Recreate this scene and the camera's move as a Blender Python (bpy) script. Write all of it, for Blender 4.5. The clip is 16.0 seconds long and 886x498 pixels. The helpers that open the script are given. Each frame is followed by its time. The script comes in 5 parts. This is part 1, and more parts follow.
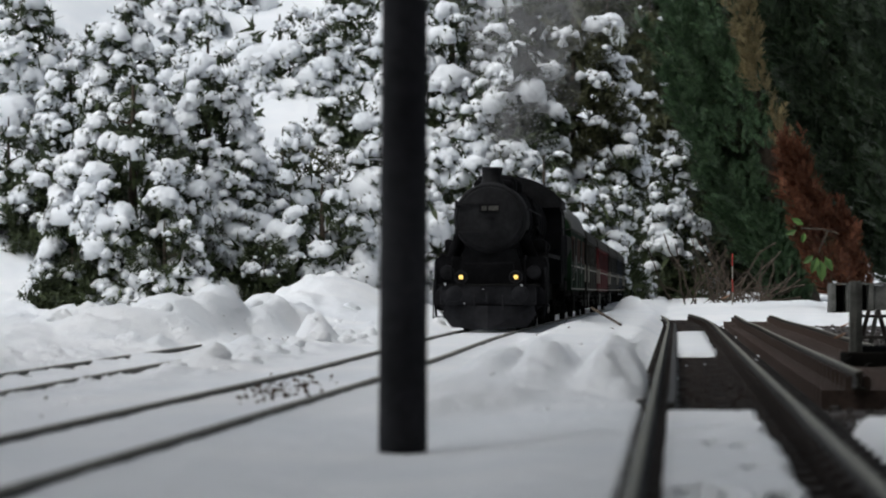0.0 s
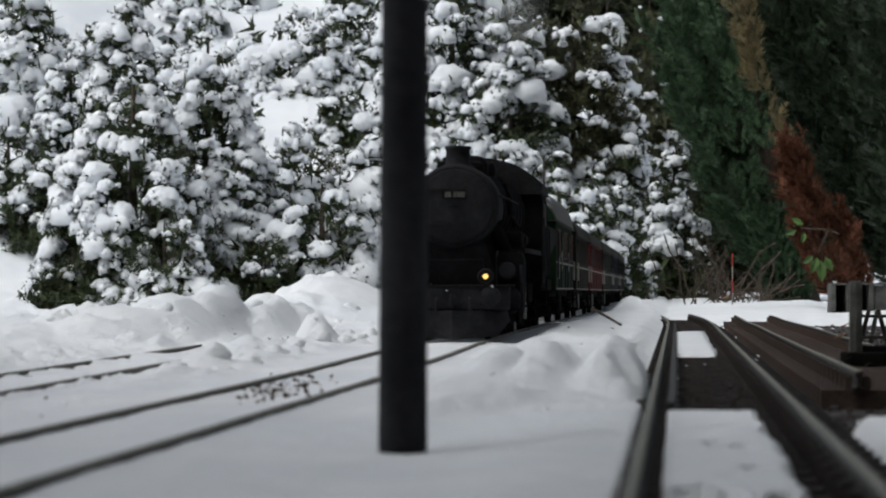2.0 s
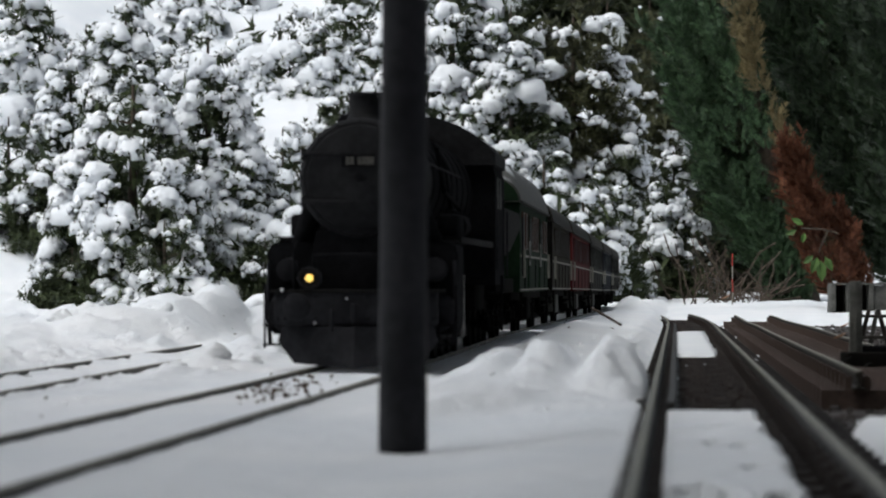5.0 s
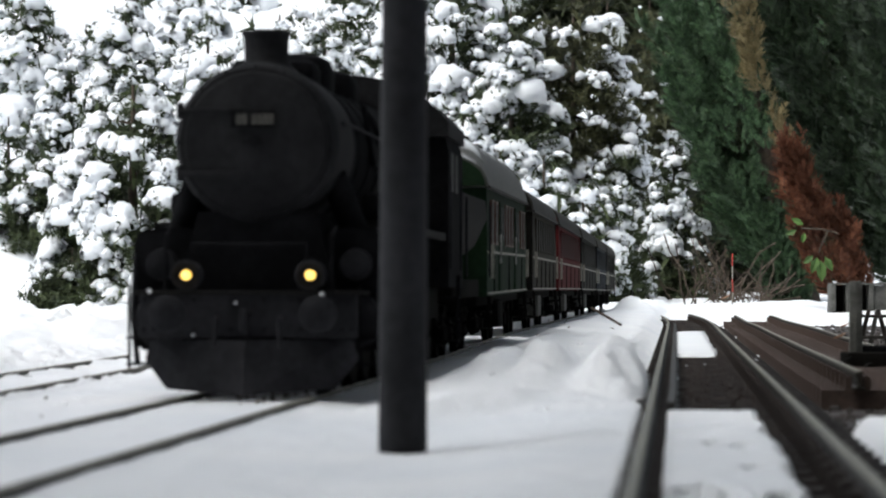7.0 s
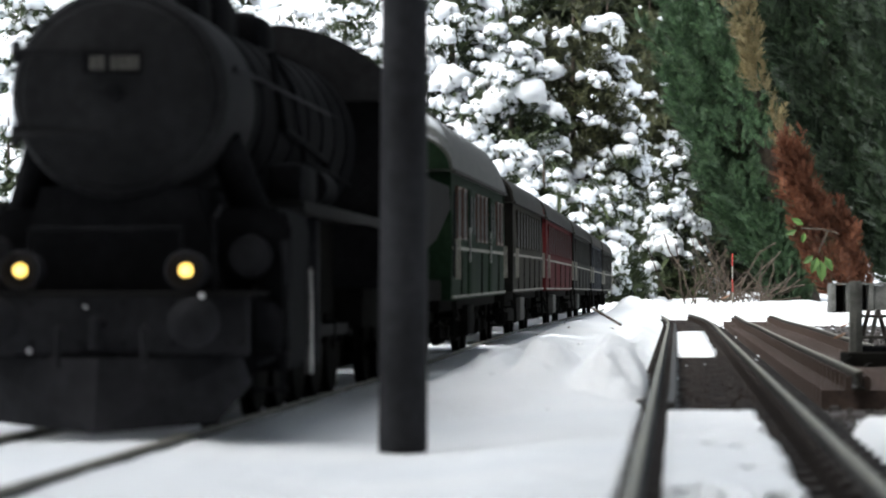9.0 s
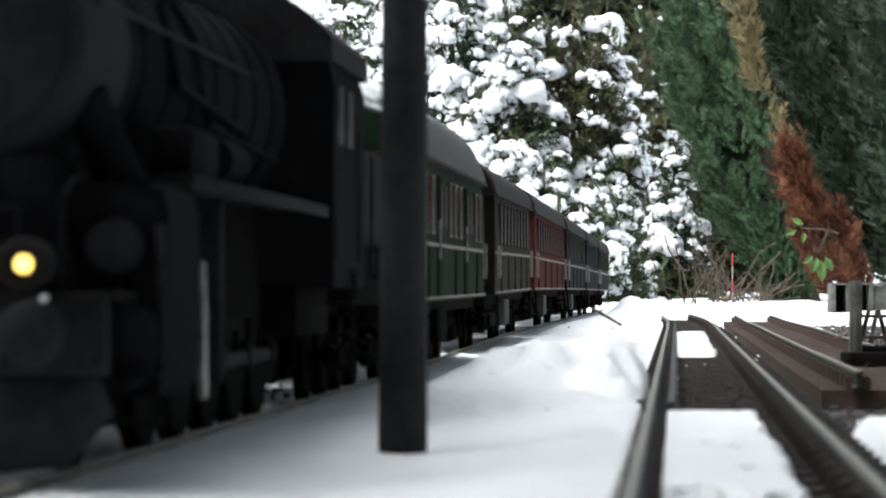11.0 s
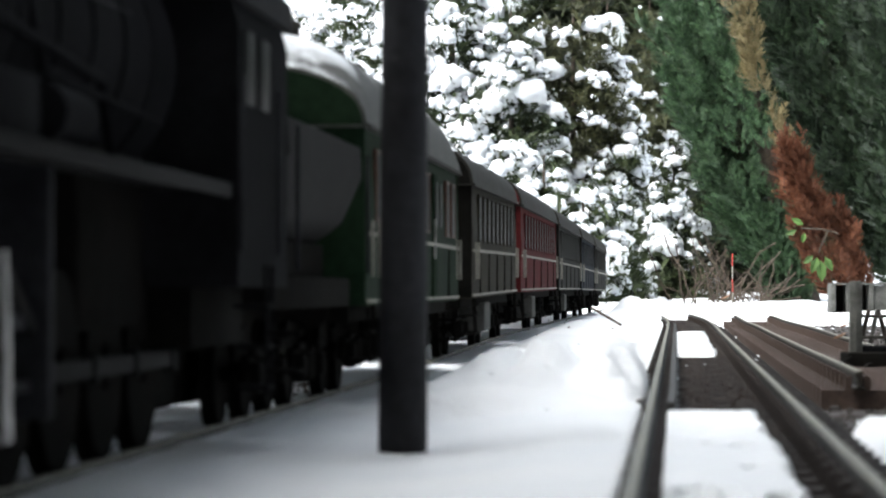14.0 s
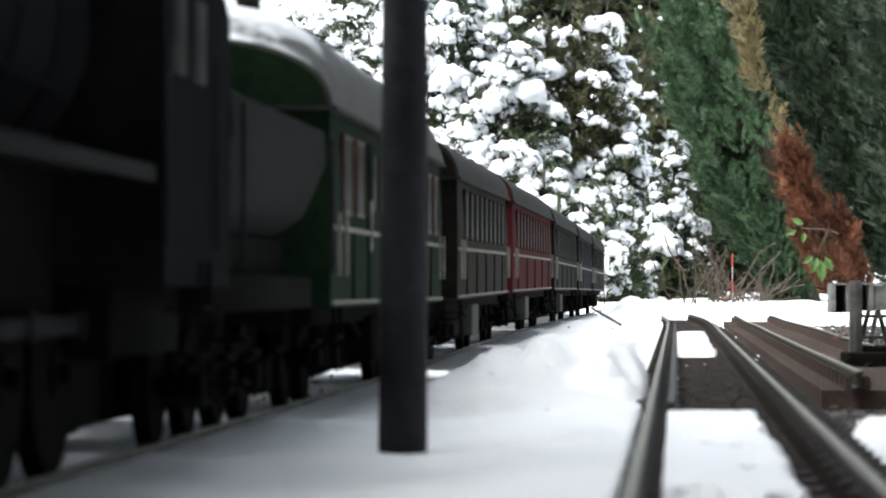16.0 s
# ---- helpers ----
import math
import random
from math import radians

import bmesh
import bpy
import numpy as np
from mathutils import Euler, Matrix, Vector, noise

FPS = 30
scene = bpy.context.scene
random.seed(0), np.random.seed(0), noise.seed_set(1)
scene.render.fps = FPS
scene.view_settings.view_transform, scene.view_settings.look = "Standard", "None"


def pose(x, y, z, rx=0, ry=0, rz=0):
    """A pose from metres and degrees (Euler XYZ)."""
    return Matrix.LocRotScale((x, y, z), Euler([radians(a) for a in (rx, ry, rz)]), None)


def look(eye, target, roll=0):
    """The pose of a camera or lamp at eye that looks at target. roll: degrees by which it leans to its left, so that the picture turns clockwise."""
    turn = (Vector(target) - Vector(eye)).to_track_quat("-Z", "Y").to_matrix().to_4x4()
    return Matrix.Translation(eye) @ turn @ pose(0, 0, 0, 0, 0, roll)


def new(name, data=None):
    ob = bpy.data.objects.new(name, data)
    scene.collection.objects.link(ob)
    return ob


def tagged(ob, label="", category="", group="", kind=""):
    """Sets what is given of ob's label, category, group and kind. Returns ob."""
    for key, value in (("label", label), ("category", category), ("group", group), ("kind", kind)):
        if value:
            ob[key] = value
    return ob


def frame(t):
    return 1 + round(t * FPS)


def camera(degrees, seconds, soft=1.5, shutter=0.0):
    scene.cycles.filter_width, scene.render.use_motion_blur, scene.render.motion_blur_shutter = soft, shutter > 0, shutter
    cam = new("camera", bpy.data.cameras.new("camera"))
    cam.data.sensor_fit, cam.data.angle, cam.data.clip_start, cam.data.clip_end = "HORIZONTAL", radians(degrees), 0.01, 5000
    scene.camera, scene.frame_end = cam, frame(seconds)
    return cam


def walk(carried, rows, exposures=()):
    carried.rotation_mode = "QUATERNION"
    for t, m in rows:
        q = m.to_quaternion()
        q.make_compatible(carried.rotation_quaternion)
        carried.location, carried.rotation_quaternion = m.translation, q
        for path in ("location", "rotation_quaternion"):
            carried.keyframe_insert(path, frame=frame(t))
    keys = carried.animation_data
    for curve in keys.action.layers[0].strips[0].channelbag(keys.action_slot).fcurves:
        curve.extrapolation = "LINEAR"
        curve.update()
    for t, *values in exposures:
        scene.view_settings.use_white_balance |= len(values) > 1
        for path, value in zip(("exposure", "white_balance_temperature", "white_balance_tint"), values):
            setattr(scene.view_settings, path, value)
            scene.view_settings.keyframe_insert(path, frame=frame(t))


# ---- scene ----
# Garden railway in the snow, true model size (1:32, 45 mm gauge). x to the right, y away, z up; z = 0 is the rail top.
cam = camera(16.53, 16.0, soft=2.0)
cam.data.dof.use_dof = True
cam.data.dof.focus_distance = 3.6
cam.data.dof.aperture_fstop = 50.0
YS = 1.339             # depth scale of the plan
EYE = (0.0, 0.0, 0.0415)
walk(cam, [(0.0, look(EYE, (0.0, 10.0, EYE[2] + 0.1315))), (16.0, look(EYE, (0.0, 10.0, EYE[2] + 0.1315)))],
     exposures=[(0.0, -0.46, 6300, 7), (4.2, -0.41, 6300, 7), (6.3, 0.17, 6330, 7), (7.5, 0.44, 6330, 7), (9.0, 0.88, 6280, 6), (11.3, 1.18, 6300, 6), (16.0, 1.33, 6300, 6)])

# ---- light: overcast winter sky ----
world = bpy.data.worlds.new("overcast_sky")
scene.world = world
world.use_nodes = True
wn, wl = world.node_tree.nodes, world.node_tree.links
sky = wn.new("ShaderNodeTexSky")
sky.sky_type = "NISHITA"
sky.sun_disc = False
sky.sun_elevation, sky.sun_rotation = radians(59), radians(-122)
sky.air_density, sky.dust_density, sky.ozone_density = 1.0, 4.0, 1.0
grey = wn.new("ShaderNodeHueSaturation")
grey.inputs["Saturation"].default_value = 0.35
wl.new(sky.outputs[0], grey.inputs["Color"])
wl.new(grey.outputs[0], wn["Background"].inputs["Color"])
wn["Background"].inputs["Strength"].default_value = 0.17
sun_data = bpy.data.lights.new("sun", "SUN")
sun_data.energy, sun_data.angle, sun_data.color = 1.75, radians(60), (1.0, 0.97, 0.93)
sun = new("sun", sun_data)
sun.matrix_world = look((-3.0, -1.9, 6.0), (0, 0, 0))


# ---- materials ----
def mat(name, build):
    m = bpy.data.materials.new(name)
    m.use_nodes = True
    nt = m.node_tree
    bsdf = nt.nodes["Principled BSDF"]
    build(nt, bsdf)
    return m


def noise_node(nt, scale, detail=4.0, rough=0.55):
    tc = nt.nodes.new("ShaderNodeTexCoord")
    n = nt.nodes.new("ShaderNodeTexNoise")
    n.inputs["Scale"].default_value, n.inputs["Detail"].default_value, n.inputs["Roughness"].default_value = scale, detail, rough
    nt.links.new(tc.outputs["Object"], n.inputs["Vector"])
    return n.outputs[0]


def ramp(nt, fac, stops):
    r = nt.nodes.new("ShaderNodeValToRGB")
    e = r.color_ramp.elements
    while len(e) < len(stops):
        e.new(0.5)
    for k, (p, c) in zip(e, stops):
        k.position, k.color = p, (*c, 1)
    nt.links.new(fac, r.inputs[0])
    return r.outputs[0]


def bump(nt, bsdf, fac, strength, dist):
    b = nt.nodes.new("ShaderNodeBump")
    b.inputs["Strength"].default_value, b.inputs["Distance"].default_value = strength, dist
    nt.links.new(fac, b.inputs["Height"])
    nt.links.new(b.outputs[0], bsdf.inputs["Normal"])


def mix(nt, fac, a, b):
    m = nt.nodes.new("ShaderNodeMix")
    m.data_type = "RGBA"
    nt.links.new(fac, m.inputs[0])
    nt.links.new(a, m.inputs[6])
    nt.links.new(b, m.inputs[7])
    return m.outputs[2]


def surface(name, stops, scale, rough=0.6, metal=0.0, fine=0.0, bump_s=0.3, bump_d=0.0005, rough_var=0.15, spec=0.3):
    """Two-scale mottled paint, wood or metal: stops over a noise of that scale, fine grain and relief."""
    def build(nt, b):
        n1 = noise_node(nt, scale)
        n2 = noise_node(nt, fine or scale * 9, 3)
        c = ramp(nt, n1, stops)
        g = ramp(nt, n2, [(0.3, (0.72, 0.72, 0.72)), (0.7, (1.12, 1.12, 1.12))])
        mul = nt.nodes.new("ShaderNodeMix")
        mul.data_type, mul.blend_type = "RGBA", "MULTIPLY"
        mul.inputs[0].default_value = 1.0
        nt.links.new(c, mul.inputs[6])
        nt.links.new(g, mul.inputs[7])
        nt.links.new(mul.outputs[2], b.inputs["Base Color"])
        mr = nt.nodes.new("ShaderNodeMapRange")
        mr.inputs[3].default_value, mr.inputs[4].default_value = rough - rough_var, rough + rough_var
        nt.links.new(n1, mr.inputs[0])
        nt.links.new(mr.outputs[0], b.inputs["Roughness"])
        b.inputs["Metallic"].default_value = metal
        b.inputs["Specular IOR Level"].default_value = spec
        bump(nt, b, n2, bump_s, bump_d)
    return mat(name, build)


def leaf(name, dark, light, rough=0.55):
    """Foliage whose tone varies from clump to clump and leaf to leaf."""
    def build(nt, b):
        geo = nt.nodes.new("ShaderNodeNewGeometry")
        big = noise_node(nt, 14, 3)
        c1 = ramp(nt, geo.outputs["Random Per Island"], [(0.0, dark), (1.0, light)])
        c2 = ramp(nt, big, [(0.3, (0.55, 0.55, 0.55)), (0.7, (1.25, 1.25, 1.25))])
        mul = nt.nodes.new("ShaderNodeMix")
        mul.data_type, mul.blend_type = "RGBA", "MULTIPLY"
        mul.inputs[0].default_value = 1.0
        nt.links.new(c1, mul.inputs[6])
        nt.links.new(c2, mul.inputs[7])
        nt.links.new(mul.outputs[2], b.inputs["Base Color"])
        b.inputs["Roughness"].default_value = rough
        b.inputs["Specular IOR Level"].default_value = 0.3
    return mat(name, build)


def snow_build(nt, b):
    n1, n2, n3, n4 = noise_node(nt, 6, 3), noise_node(nt, 260, 5, 0.7), noise_node(nt, 900, 2), noise_node(nt, 75, 4, 0.6)
    nt.links.new(ramp(nt, n1, [(0.3, (0.80, 0.83, 0.87)), (0.7, (0.90, 0.91, 0.93))]), b.inputs["Base Color"])
    b.inputs["Roughness"].default_value = 0.75
    b.inputs["Specular IOR Level"].default_value = 0.25
    total = n3
    for n, k in ((n2, 1.2), (n4, 3.0)):
        add = nt.nodes.new("ShaderNodeMath")
        add.operation = "MULTIPLY_ADD"
        add.inputs[1].default_value = k
        nt.links.new(n, add.inputs[0])
        nt.links.new(total, add.inputs[2])
        total = add.outputs[0]
    bump(nt, b, total, 0.55, 0.003)


def ballast_build(nt, b):
    n1, n2, n3 = noise_node(nt, 16, 4), noise_node(nt, 170, 5, 0.75), noise_node(nt, 45, 4)
    c = mix(nt, n3, ramp(nt, n1, [(0.3, (0.012, 0.009, 0.008)), (0.65, (0.055, 0.040, 0.033))]),
            ramp(nt, n2, [(0.35, (0.012, 0.010, 0.010)), (0.7, (0.085, 0.072, 0.064))]))
    nt.links.new(c, b.inputs["Base Color"])
    b.inputs["Roughness"].default_value = 0.7
    bump(nt, b, n2, 1.0, 0.006)


M_SNOW = mat("fresh_snow", snow_build)
M_BALLAST = mat("wet_dark_gravel", ballast_build)
M_BLACK = surface("loco_black", [(0.3, (0.006, 0.006, 0.0067)), (0.7, (0.015, 0.015, 0.0165))], 60, 0.72, 0.0, 500, 0.2, 0.0002, spec=0.008)
M_SOOT = surface("sooty_black", [(0.3, (0.010, 0.010, 0.011)), (0.7, (0.024, 0.024, 0.026))], 40, 0.75, 0.0, 300, 0.3, 0.0003, spec=0.07)
M_PLOUGH = surface("grey_black_plate", [(0.3, (0.012, 0.012, 0.014)), (0.7, (0.030, 0.030, 0.034))], 45, 0.75, 0.0, 300, 0.3, 0.0003, spec=0.07)
M_STEEL = surface("worn_steel", [(0.3, (0.16, 0.155, 0.15)), (0.7, (0.42, 0.41, 0.40))], 120, 0.35, 1.0, 700, 0.2, 0.0002)
M_RAIL = surface("rusty_brass_rail", [(0.3, (0.012, 0.011, 0.009)), (0.7, (0.045, 0.040, 0.032))], 90, 0.6, 0.1, 600, 0.3, 0.0002)
M_HEAD = surface("worn_rail_head", [(0.3, (0.11, 0.105, 0.085)), (0.7, (0.24, 0.23, 0.185))], 60, 0.55, 0.3, 500, 0.3, 0.0002)
M_TIE_LIGHT = surface("brown_sleeper", [(0.3, (0.040, 0.028, 0.023)), (0.7, (0.110, 0.076, 0.062))], 70, 0.75, 0.0, 400, 0.5, 0.0005)
M_TIE = surface("dark_brown_sleeper", [(0.3, (0.012, 0.010, 0.009)), (0.7, (0.045, 0.033, 0.027))], 70, 0.75, 0.0, 400, 0.5, 0.0005)
M_TENDER = surface("weathered_tender_grey", [(0.3, (0.009, 0.009, 0.009)), (0.7, (0.021, 0.020, 0.020))], 25, 0.72, 0.0, 300, 0.2, 0.0002, spec=0.04)
M_POLE = surface("dark_grey_pole", [(0.3, (0.016, 0.016, 0.018)), (0.7, (0.034, 0.034, 0.038))], 35, 0.6, 0.0, 250, 0.4, 0.0004, spec=0.07)
M_ROOF = surface("grey_coach_roof", [(0.3, (0.016, 0.015, 0.013)), (0.7, (0.044, 0.042, 0.037))], 22, 0.6, 0.0, 250, 0.3, 0.0003, spec=0.06)
M_UNDER = surface("underframe_black", [(0.3, (0.004, 0.004, 0.0035)), (0.7, (0.012, 0.011, 0.010))], 60, 0.8, 0.0, 300, 0.3, 0.0003, spec=0.01)
M_GREY = surface("box_grey", [(0.3, (0.06, 0.06, 0.055)), (0.7, (0.13, 0.13, 0.12))], 40, 0.7, 0.0, 300, 0.3, 0.0003, spec=0.12)
M_LINE = surface("cream_line", [(0.3, (0.20, 0.19, 0.16)), (0.7, (0.36, 0.34, 0.29))], 90, 0.6, 0.0, 400, 0.1, 0.0001)
M_PLATE = surface("number_plate_cream", [(0.3, (0.05, 0.048, 0.042)), (0.7, (0.10, 0.095, 0.085))], 300, 0.6)
M_BARK = surface("bark", [(0.3, (0.035, 0.026, 0.020)), (0.7, (0.10, 0.075, 0.055))], 60, 0.85, 0.0, 300, 0.8, 0.002)
M_WALL = surface("beige_render", [(0.3, (0.32, 0.29, 0.25)), (0.7, (0.45, 0.42, 0.37))], 3, 0.85, 0.0, 60, 0.4, 0.003)
M_LITTER = surface("dry_leaf_brown", [(0.3, (0.22, 0.11, 0.06)), (0.7, (0.42, 0.24, 0.14))], 90, 0.75)
M_CHIP = surface("dark_wet_chips", [(0.3, (0.012, 0.009, 0.007)), (0.7, (0.060, 0.042, 0.032))], 60, 0.8, 0.0, 300, 0.5, 0.001)
M_EARTH = surface("brown_litter", [(0.3, (0.030, 0.020, 0.014)), (0.7, (0.12, 0.075, 0.05))], 30, 0.9, 0.0, 200, 0.9, 0.004)


def coach_paint(name, dark, light):
    return surface(name, [(0.3, dark), (0.7, light)], 18, 0.62, 0.0, 260, 0.12, 0.0002, 0.12, 0.012)


M_GREEN = coach_paint("coach_bottle_green", (0.008, 0.018, 0.010), (0.018, 0.033, 0.018))
M_OLIVE = coach_paint("coach_grey_green", (0.025, 0.023, 0.018), (0.047, 0.043, 0.033))
M_RED = coach_paint("coach_wine_red", (0.060, 0.010, 0.011), (0.105, 0.022, 0.022))
M_SLATE = coach_paint("coach_slate", (0.018, 0.019, 0.017), (0.038, 0.038, 0.033))
M_BLUE = coach_paint("coach_blue_black", (0.016, 0.020, 0.026), (0.040, 0.046, 0.055))
M_RED_WHITE = surface("faded_red_paint", [(0.3, (0.30, 0.03, 0.02)), (0.7, (0.45, 0.06, 0.05))], 60, 0.6)
M_BROWN = surface("brown_window_wood", [(0.3, (0.055, 0.022, 0.014)), (0.7, (0.12, 0.052, 0.032))], 60, 0.5)

M_NEEDLE = leaf("spruce_needles", (0.020, 0.032, 0.013), (0.070, 0.090, 0.034))
M_OLIVE_NEEDLE = leaf("olive_needles", (0.022, 0.026, 0.009), (0.085, 0.088, 0.034))
# needle green darkened in colour for the shade inside crowns and thicket
M_NEEDLE_SHADE = leaf("shade_dark_needles", (0.014, 0.022, 0.010), (0.055, 0.066, 0.026))
M_THUJA = leaf("thuja_blue_green", (0.013, 0.034, 0.015), (0.090, 0.155, 0.070))
M_THUJA_D = leaf("thuja_deep_green", (0.006, 0.016, 0.006), (0.031, 0.054, 0.021))
M_GOLD = leaf("thuja_bronze", (0.13, 0.105, 0.048), (0.32, 0.26, 0.13))
M_DEAD = leaf("dead_thuja_rust", (0.060, 0.020, 0.010), (0.20, 0.075, 0.036), 0.8)
M_SPRIG = leaf("young_leaf_green", (0.06, 0.13, 0.03), (0.11, 0.20, 0.05))


def glass_build(nt, b):
    b.inputs["Base Color"].default_value = (0.007, 0.0075, 0.0075, 1)
    b.inputs["Roughness"].default_value = 0.38
    b.inputs["Specular IOR Level"].default_value = 0.02
    n = noise_node(nt, 30, 2)
    bump(nt, b, n, 0.08, 0.001)


def roof_snow_build(nt, b):
    n1, n2 = noise_node(nt, 26, 5, 0.6), noise_node(nt, 300, 3)
    geo = nt.nodes.new("ShaderNodeNewGeometry")
    sep = nt.nodes.new("ShaderNodeSeparateXYZ")
    nt.links.new(geo.outputs["Normal"], sep.inputs[0])
    mul = nt.nodes.new("ShaderNodeMath")
    mul.operation = "MULTIPLY"
    nt.links.new(n1, mul.inputs[0])
    nt.links.new(sep.outputs[2], mul.inputs[1])
    fac = ramp(nt, mul.outputs[0], [(0.36, (0, 0, 0)), (0.50, (1, 1, 1))])
    c = mix(nt, fac, ramp(nt, n2, [(0.3, (0.035, 0.036, 0.032)), (0.7, (0.085, 0.085, 0.078))]), ramp(nt, n2, [(0.3, (0.72, 0.75, 0.79)), (0.7, (0.85, 0.87, 0.9))]))
    nt.links.new(c, b.inputs["Base Color"])
    b.inputs["Roughness"].default_value = 0.65
    bump(nt, b, n1, 0.5, 0.002)


def smoke_build(nt, b):
    n = noise_node(nt, 22, 4, 0.6)
    tr = nt.nodes.new("ShaderNodeBsdfTransparent")
    ms = nt.nodes.new("ShaderNodeMixShader")
    nt.links.new(ramp(nt, n, [(0.30, (0, 0, 0)), (0.80, (0.075, 0.075, 0.075))]), ms.inputs[0])
    nt.links.new(tr.outputs[0], ms.inputs[1])
    nt.links.new(b.outputs[0], ms.inputs[2])
    nt.links.new(ms.outputs[0], nt.nodes["Material Output"].inputs["Surface"])
    b.inputs["Base Color"].default_value = (0.88, 0.89, 0.90, 1)
    b.inputs["Roughness"].default_value = 1.0
    b.inputs["Specular IOR Level"].default_value = 0.0


M_ROOF_SNOW = mat("snow_dusted_roof", roof_snow_build)
M_SMOKE = mat("thin_grey_smoke", smoke_build)
M_GLASS = mat("dark_coach_glazing", glass_build)


def lamp_build(nt, b):
    b.inputs["Base Color"].default_value = (0.9, 0.7, 0.3, 1)
    b.inputs["Emission Color"].default_value = (1.0, 0.62, 0.12, 1)
    b.inputs["Emission Strength"].default_value = 1.6


M_LAMP = mat("lit_headlamp", lamp_build)


# ---- mesh helpers ----
def mesh_of(bm, material, smooth=False):
    me = bpy.data.meshes.new("m")
    bmesh.ops.recalc_face_normals(bm, faces=bm.faces)
    bm.to_mesh(me)
    bm.free()
    me.materials.append(material)
    if smooth:
        me.shade_smooth()
        me.set_sharp_from_angle(angle=radians(38))
    return me


def part(name, bm, material, parent, label="", smooth=True):
    me = bm if isinstance(bm, bpy.types.Mesh) else mesh_of(bm, material, smooth)
    ob = new(name, me)
    ob.parent = parent
    if label:
        tagged(ob, label)
    return ob


def thing(name, label, category, group="", kind="", m=None):
    e = new(name)
    e.empty_display_size = 0.02
    if m is not None:
        e.matrix_world = m
    return tagged(e, label, category, group, kind)


def box(bm, c, s, bev=0.0, rot=None):
    r = bmesh.ops.create_cube(bm, size=1.0)
    vs = r["verts"]
    m = Matrix.Translation(c) @ (rot or Matrix.Identity(4)) @ Matrix.Diagonal((*s, 1))
    bmesh.ops.transform(bm, matrix=m, verts=vs)
    if bev:
        es = list({e for v in vs for e in v.link_edges})
        bmesh.ops.bevel(bm, geom=es, offset=bev, segments=2, affect="EDGES", profile=0.5)
    return bm


def rod(bm, a, b, r0, r1=None, seg=12, caps=True):
    a, b = Vector(a), Vector(b)
    d = b - a
    r = bmesh.ops.create_cone(bm, cap_ends=caps, segments=seg, radius1=r0, radius2=r0 if r1 is None else r1, depth=d.length)
    m = Matrix.Translation((a + b) / 2) @ d.to_track_quat("Z", "Y").to_matrix().to_4x4()
    bmesh.ops.transform(bm, matrix=m, verts=r["verts"])
    return bm


def pipe(bm, pts, r, seg=8):
    for a, b in zip(pts, pts[1:]):
        rod(bm, a, b, r, seg=seg)
    return bm


def lathe(bm, prof, o, axis="Y", seg=32):
    """Turn a profile of (radius, along) about an axis through o."""
    rings = []
    for r, h in prof:
        ring = []
        for i in range(seg):
            a = 2 * math.pi * i / seg
            p = (r * math.cos(a), h, r * math.sin(a)) if axis == "Y" else ((h, r * math.cos(a), r * math.sin(a)) if axis == "X" else (r * math.cos(a), r * math.sin(a), h))
            ring.append(bm.verts.new(Vector(o) + Vector(p)))
        rings.append(ring)
    for p, q in zip(rings, rings[1:]):
        for i in range(seg):
            bm.faces.new((p[i], p[(i + 1) % seg], q[(i + 1) % seg], q[i]))
    bm.faces.new(rings[0])
    bm.faces.new(rings[-1])
    return bm


def prism(bm, prof, y0, y1, axis="Y"):
    """Extrude a closed (u, v) outline: (x, z) along y, or (y, z) along x."""
    f = (lambda u, v, w: (u, w, v)) if axis == "Y" else (lambda u, v, w: (w, u, v))
    p = [bm.verts.new(f(u, v, y0)) for u, v in prof]
    q = [bm.verts.new(f(u, v, y1)) for u, v in prof]
    n = len(prof)
    for i in range(n):
        bm.faces.new((p[i], p[(i + 1) % n], q[(i + 1) % n], q[i]))
    bm.faces.new(p)
    bm.faces.new(q)
    return bm


B = bmesh.new


def raw_mesh(verts, faces, material, smooth=False):
    me = bpy.data.meshes.new("m")
    me.from_pydata(verts, [], faces)
    me.materials.append(material)
    if smooth:
        me.shade_smooth()
    return me


def tri_mesh(v, f, material, smooth=False):
    """A mesh from numpy arrays of vertices and triangles."""
    me = bpy.data.meshes.new("m")
    me.vertices.add(len(v))
    me.vertices.foreach_set("co", np.ascontiguousarray(v, dtype=np.float32).ravel())
    me.loops.add(len(f) * 3)
    me.loops.foreach_set("vertex_index", np.ascontiguousarray(f, dtype=np.int32).ravel())
    me.polygons.add(len(f))
    me.polygons.foreach_set("loop_start", np.arange(0, len(f) * 3, 3, dtype=np.int32))
    me.update(calc_edges=True)
    me.materials.append(material)
    if smooth:
        me.shade_smooth()
    return me


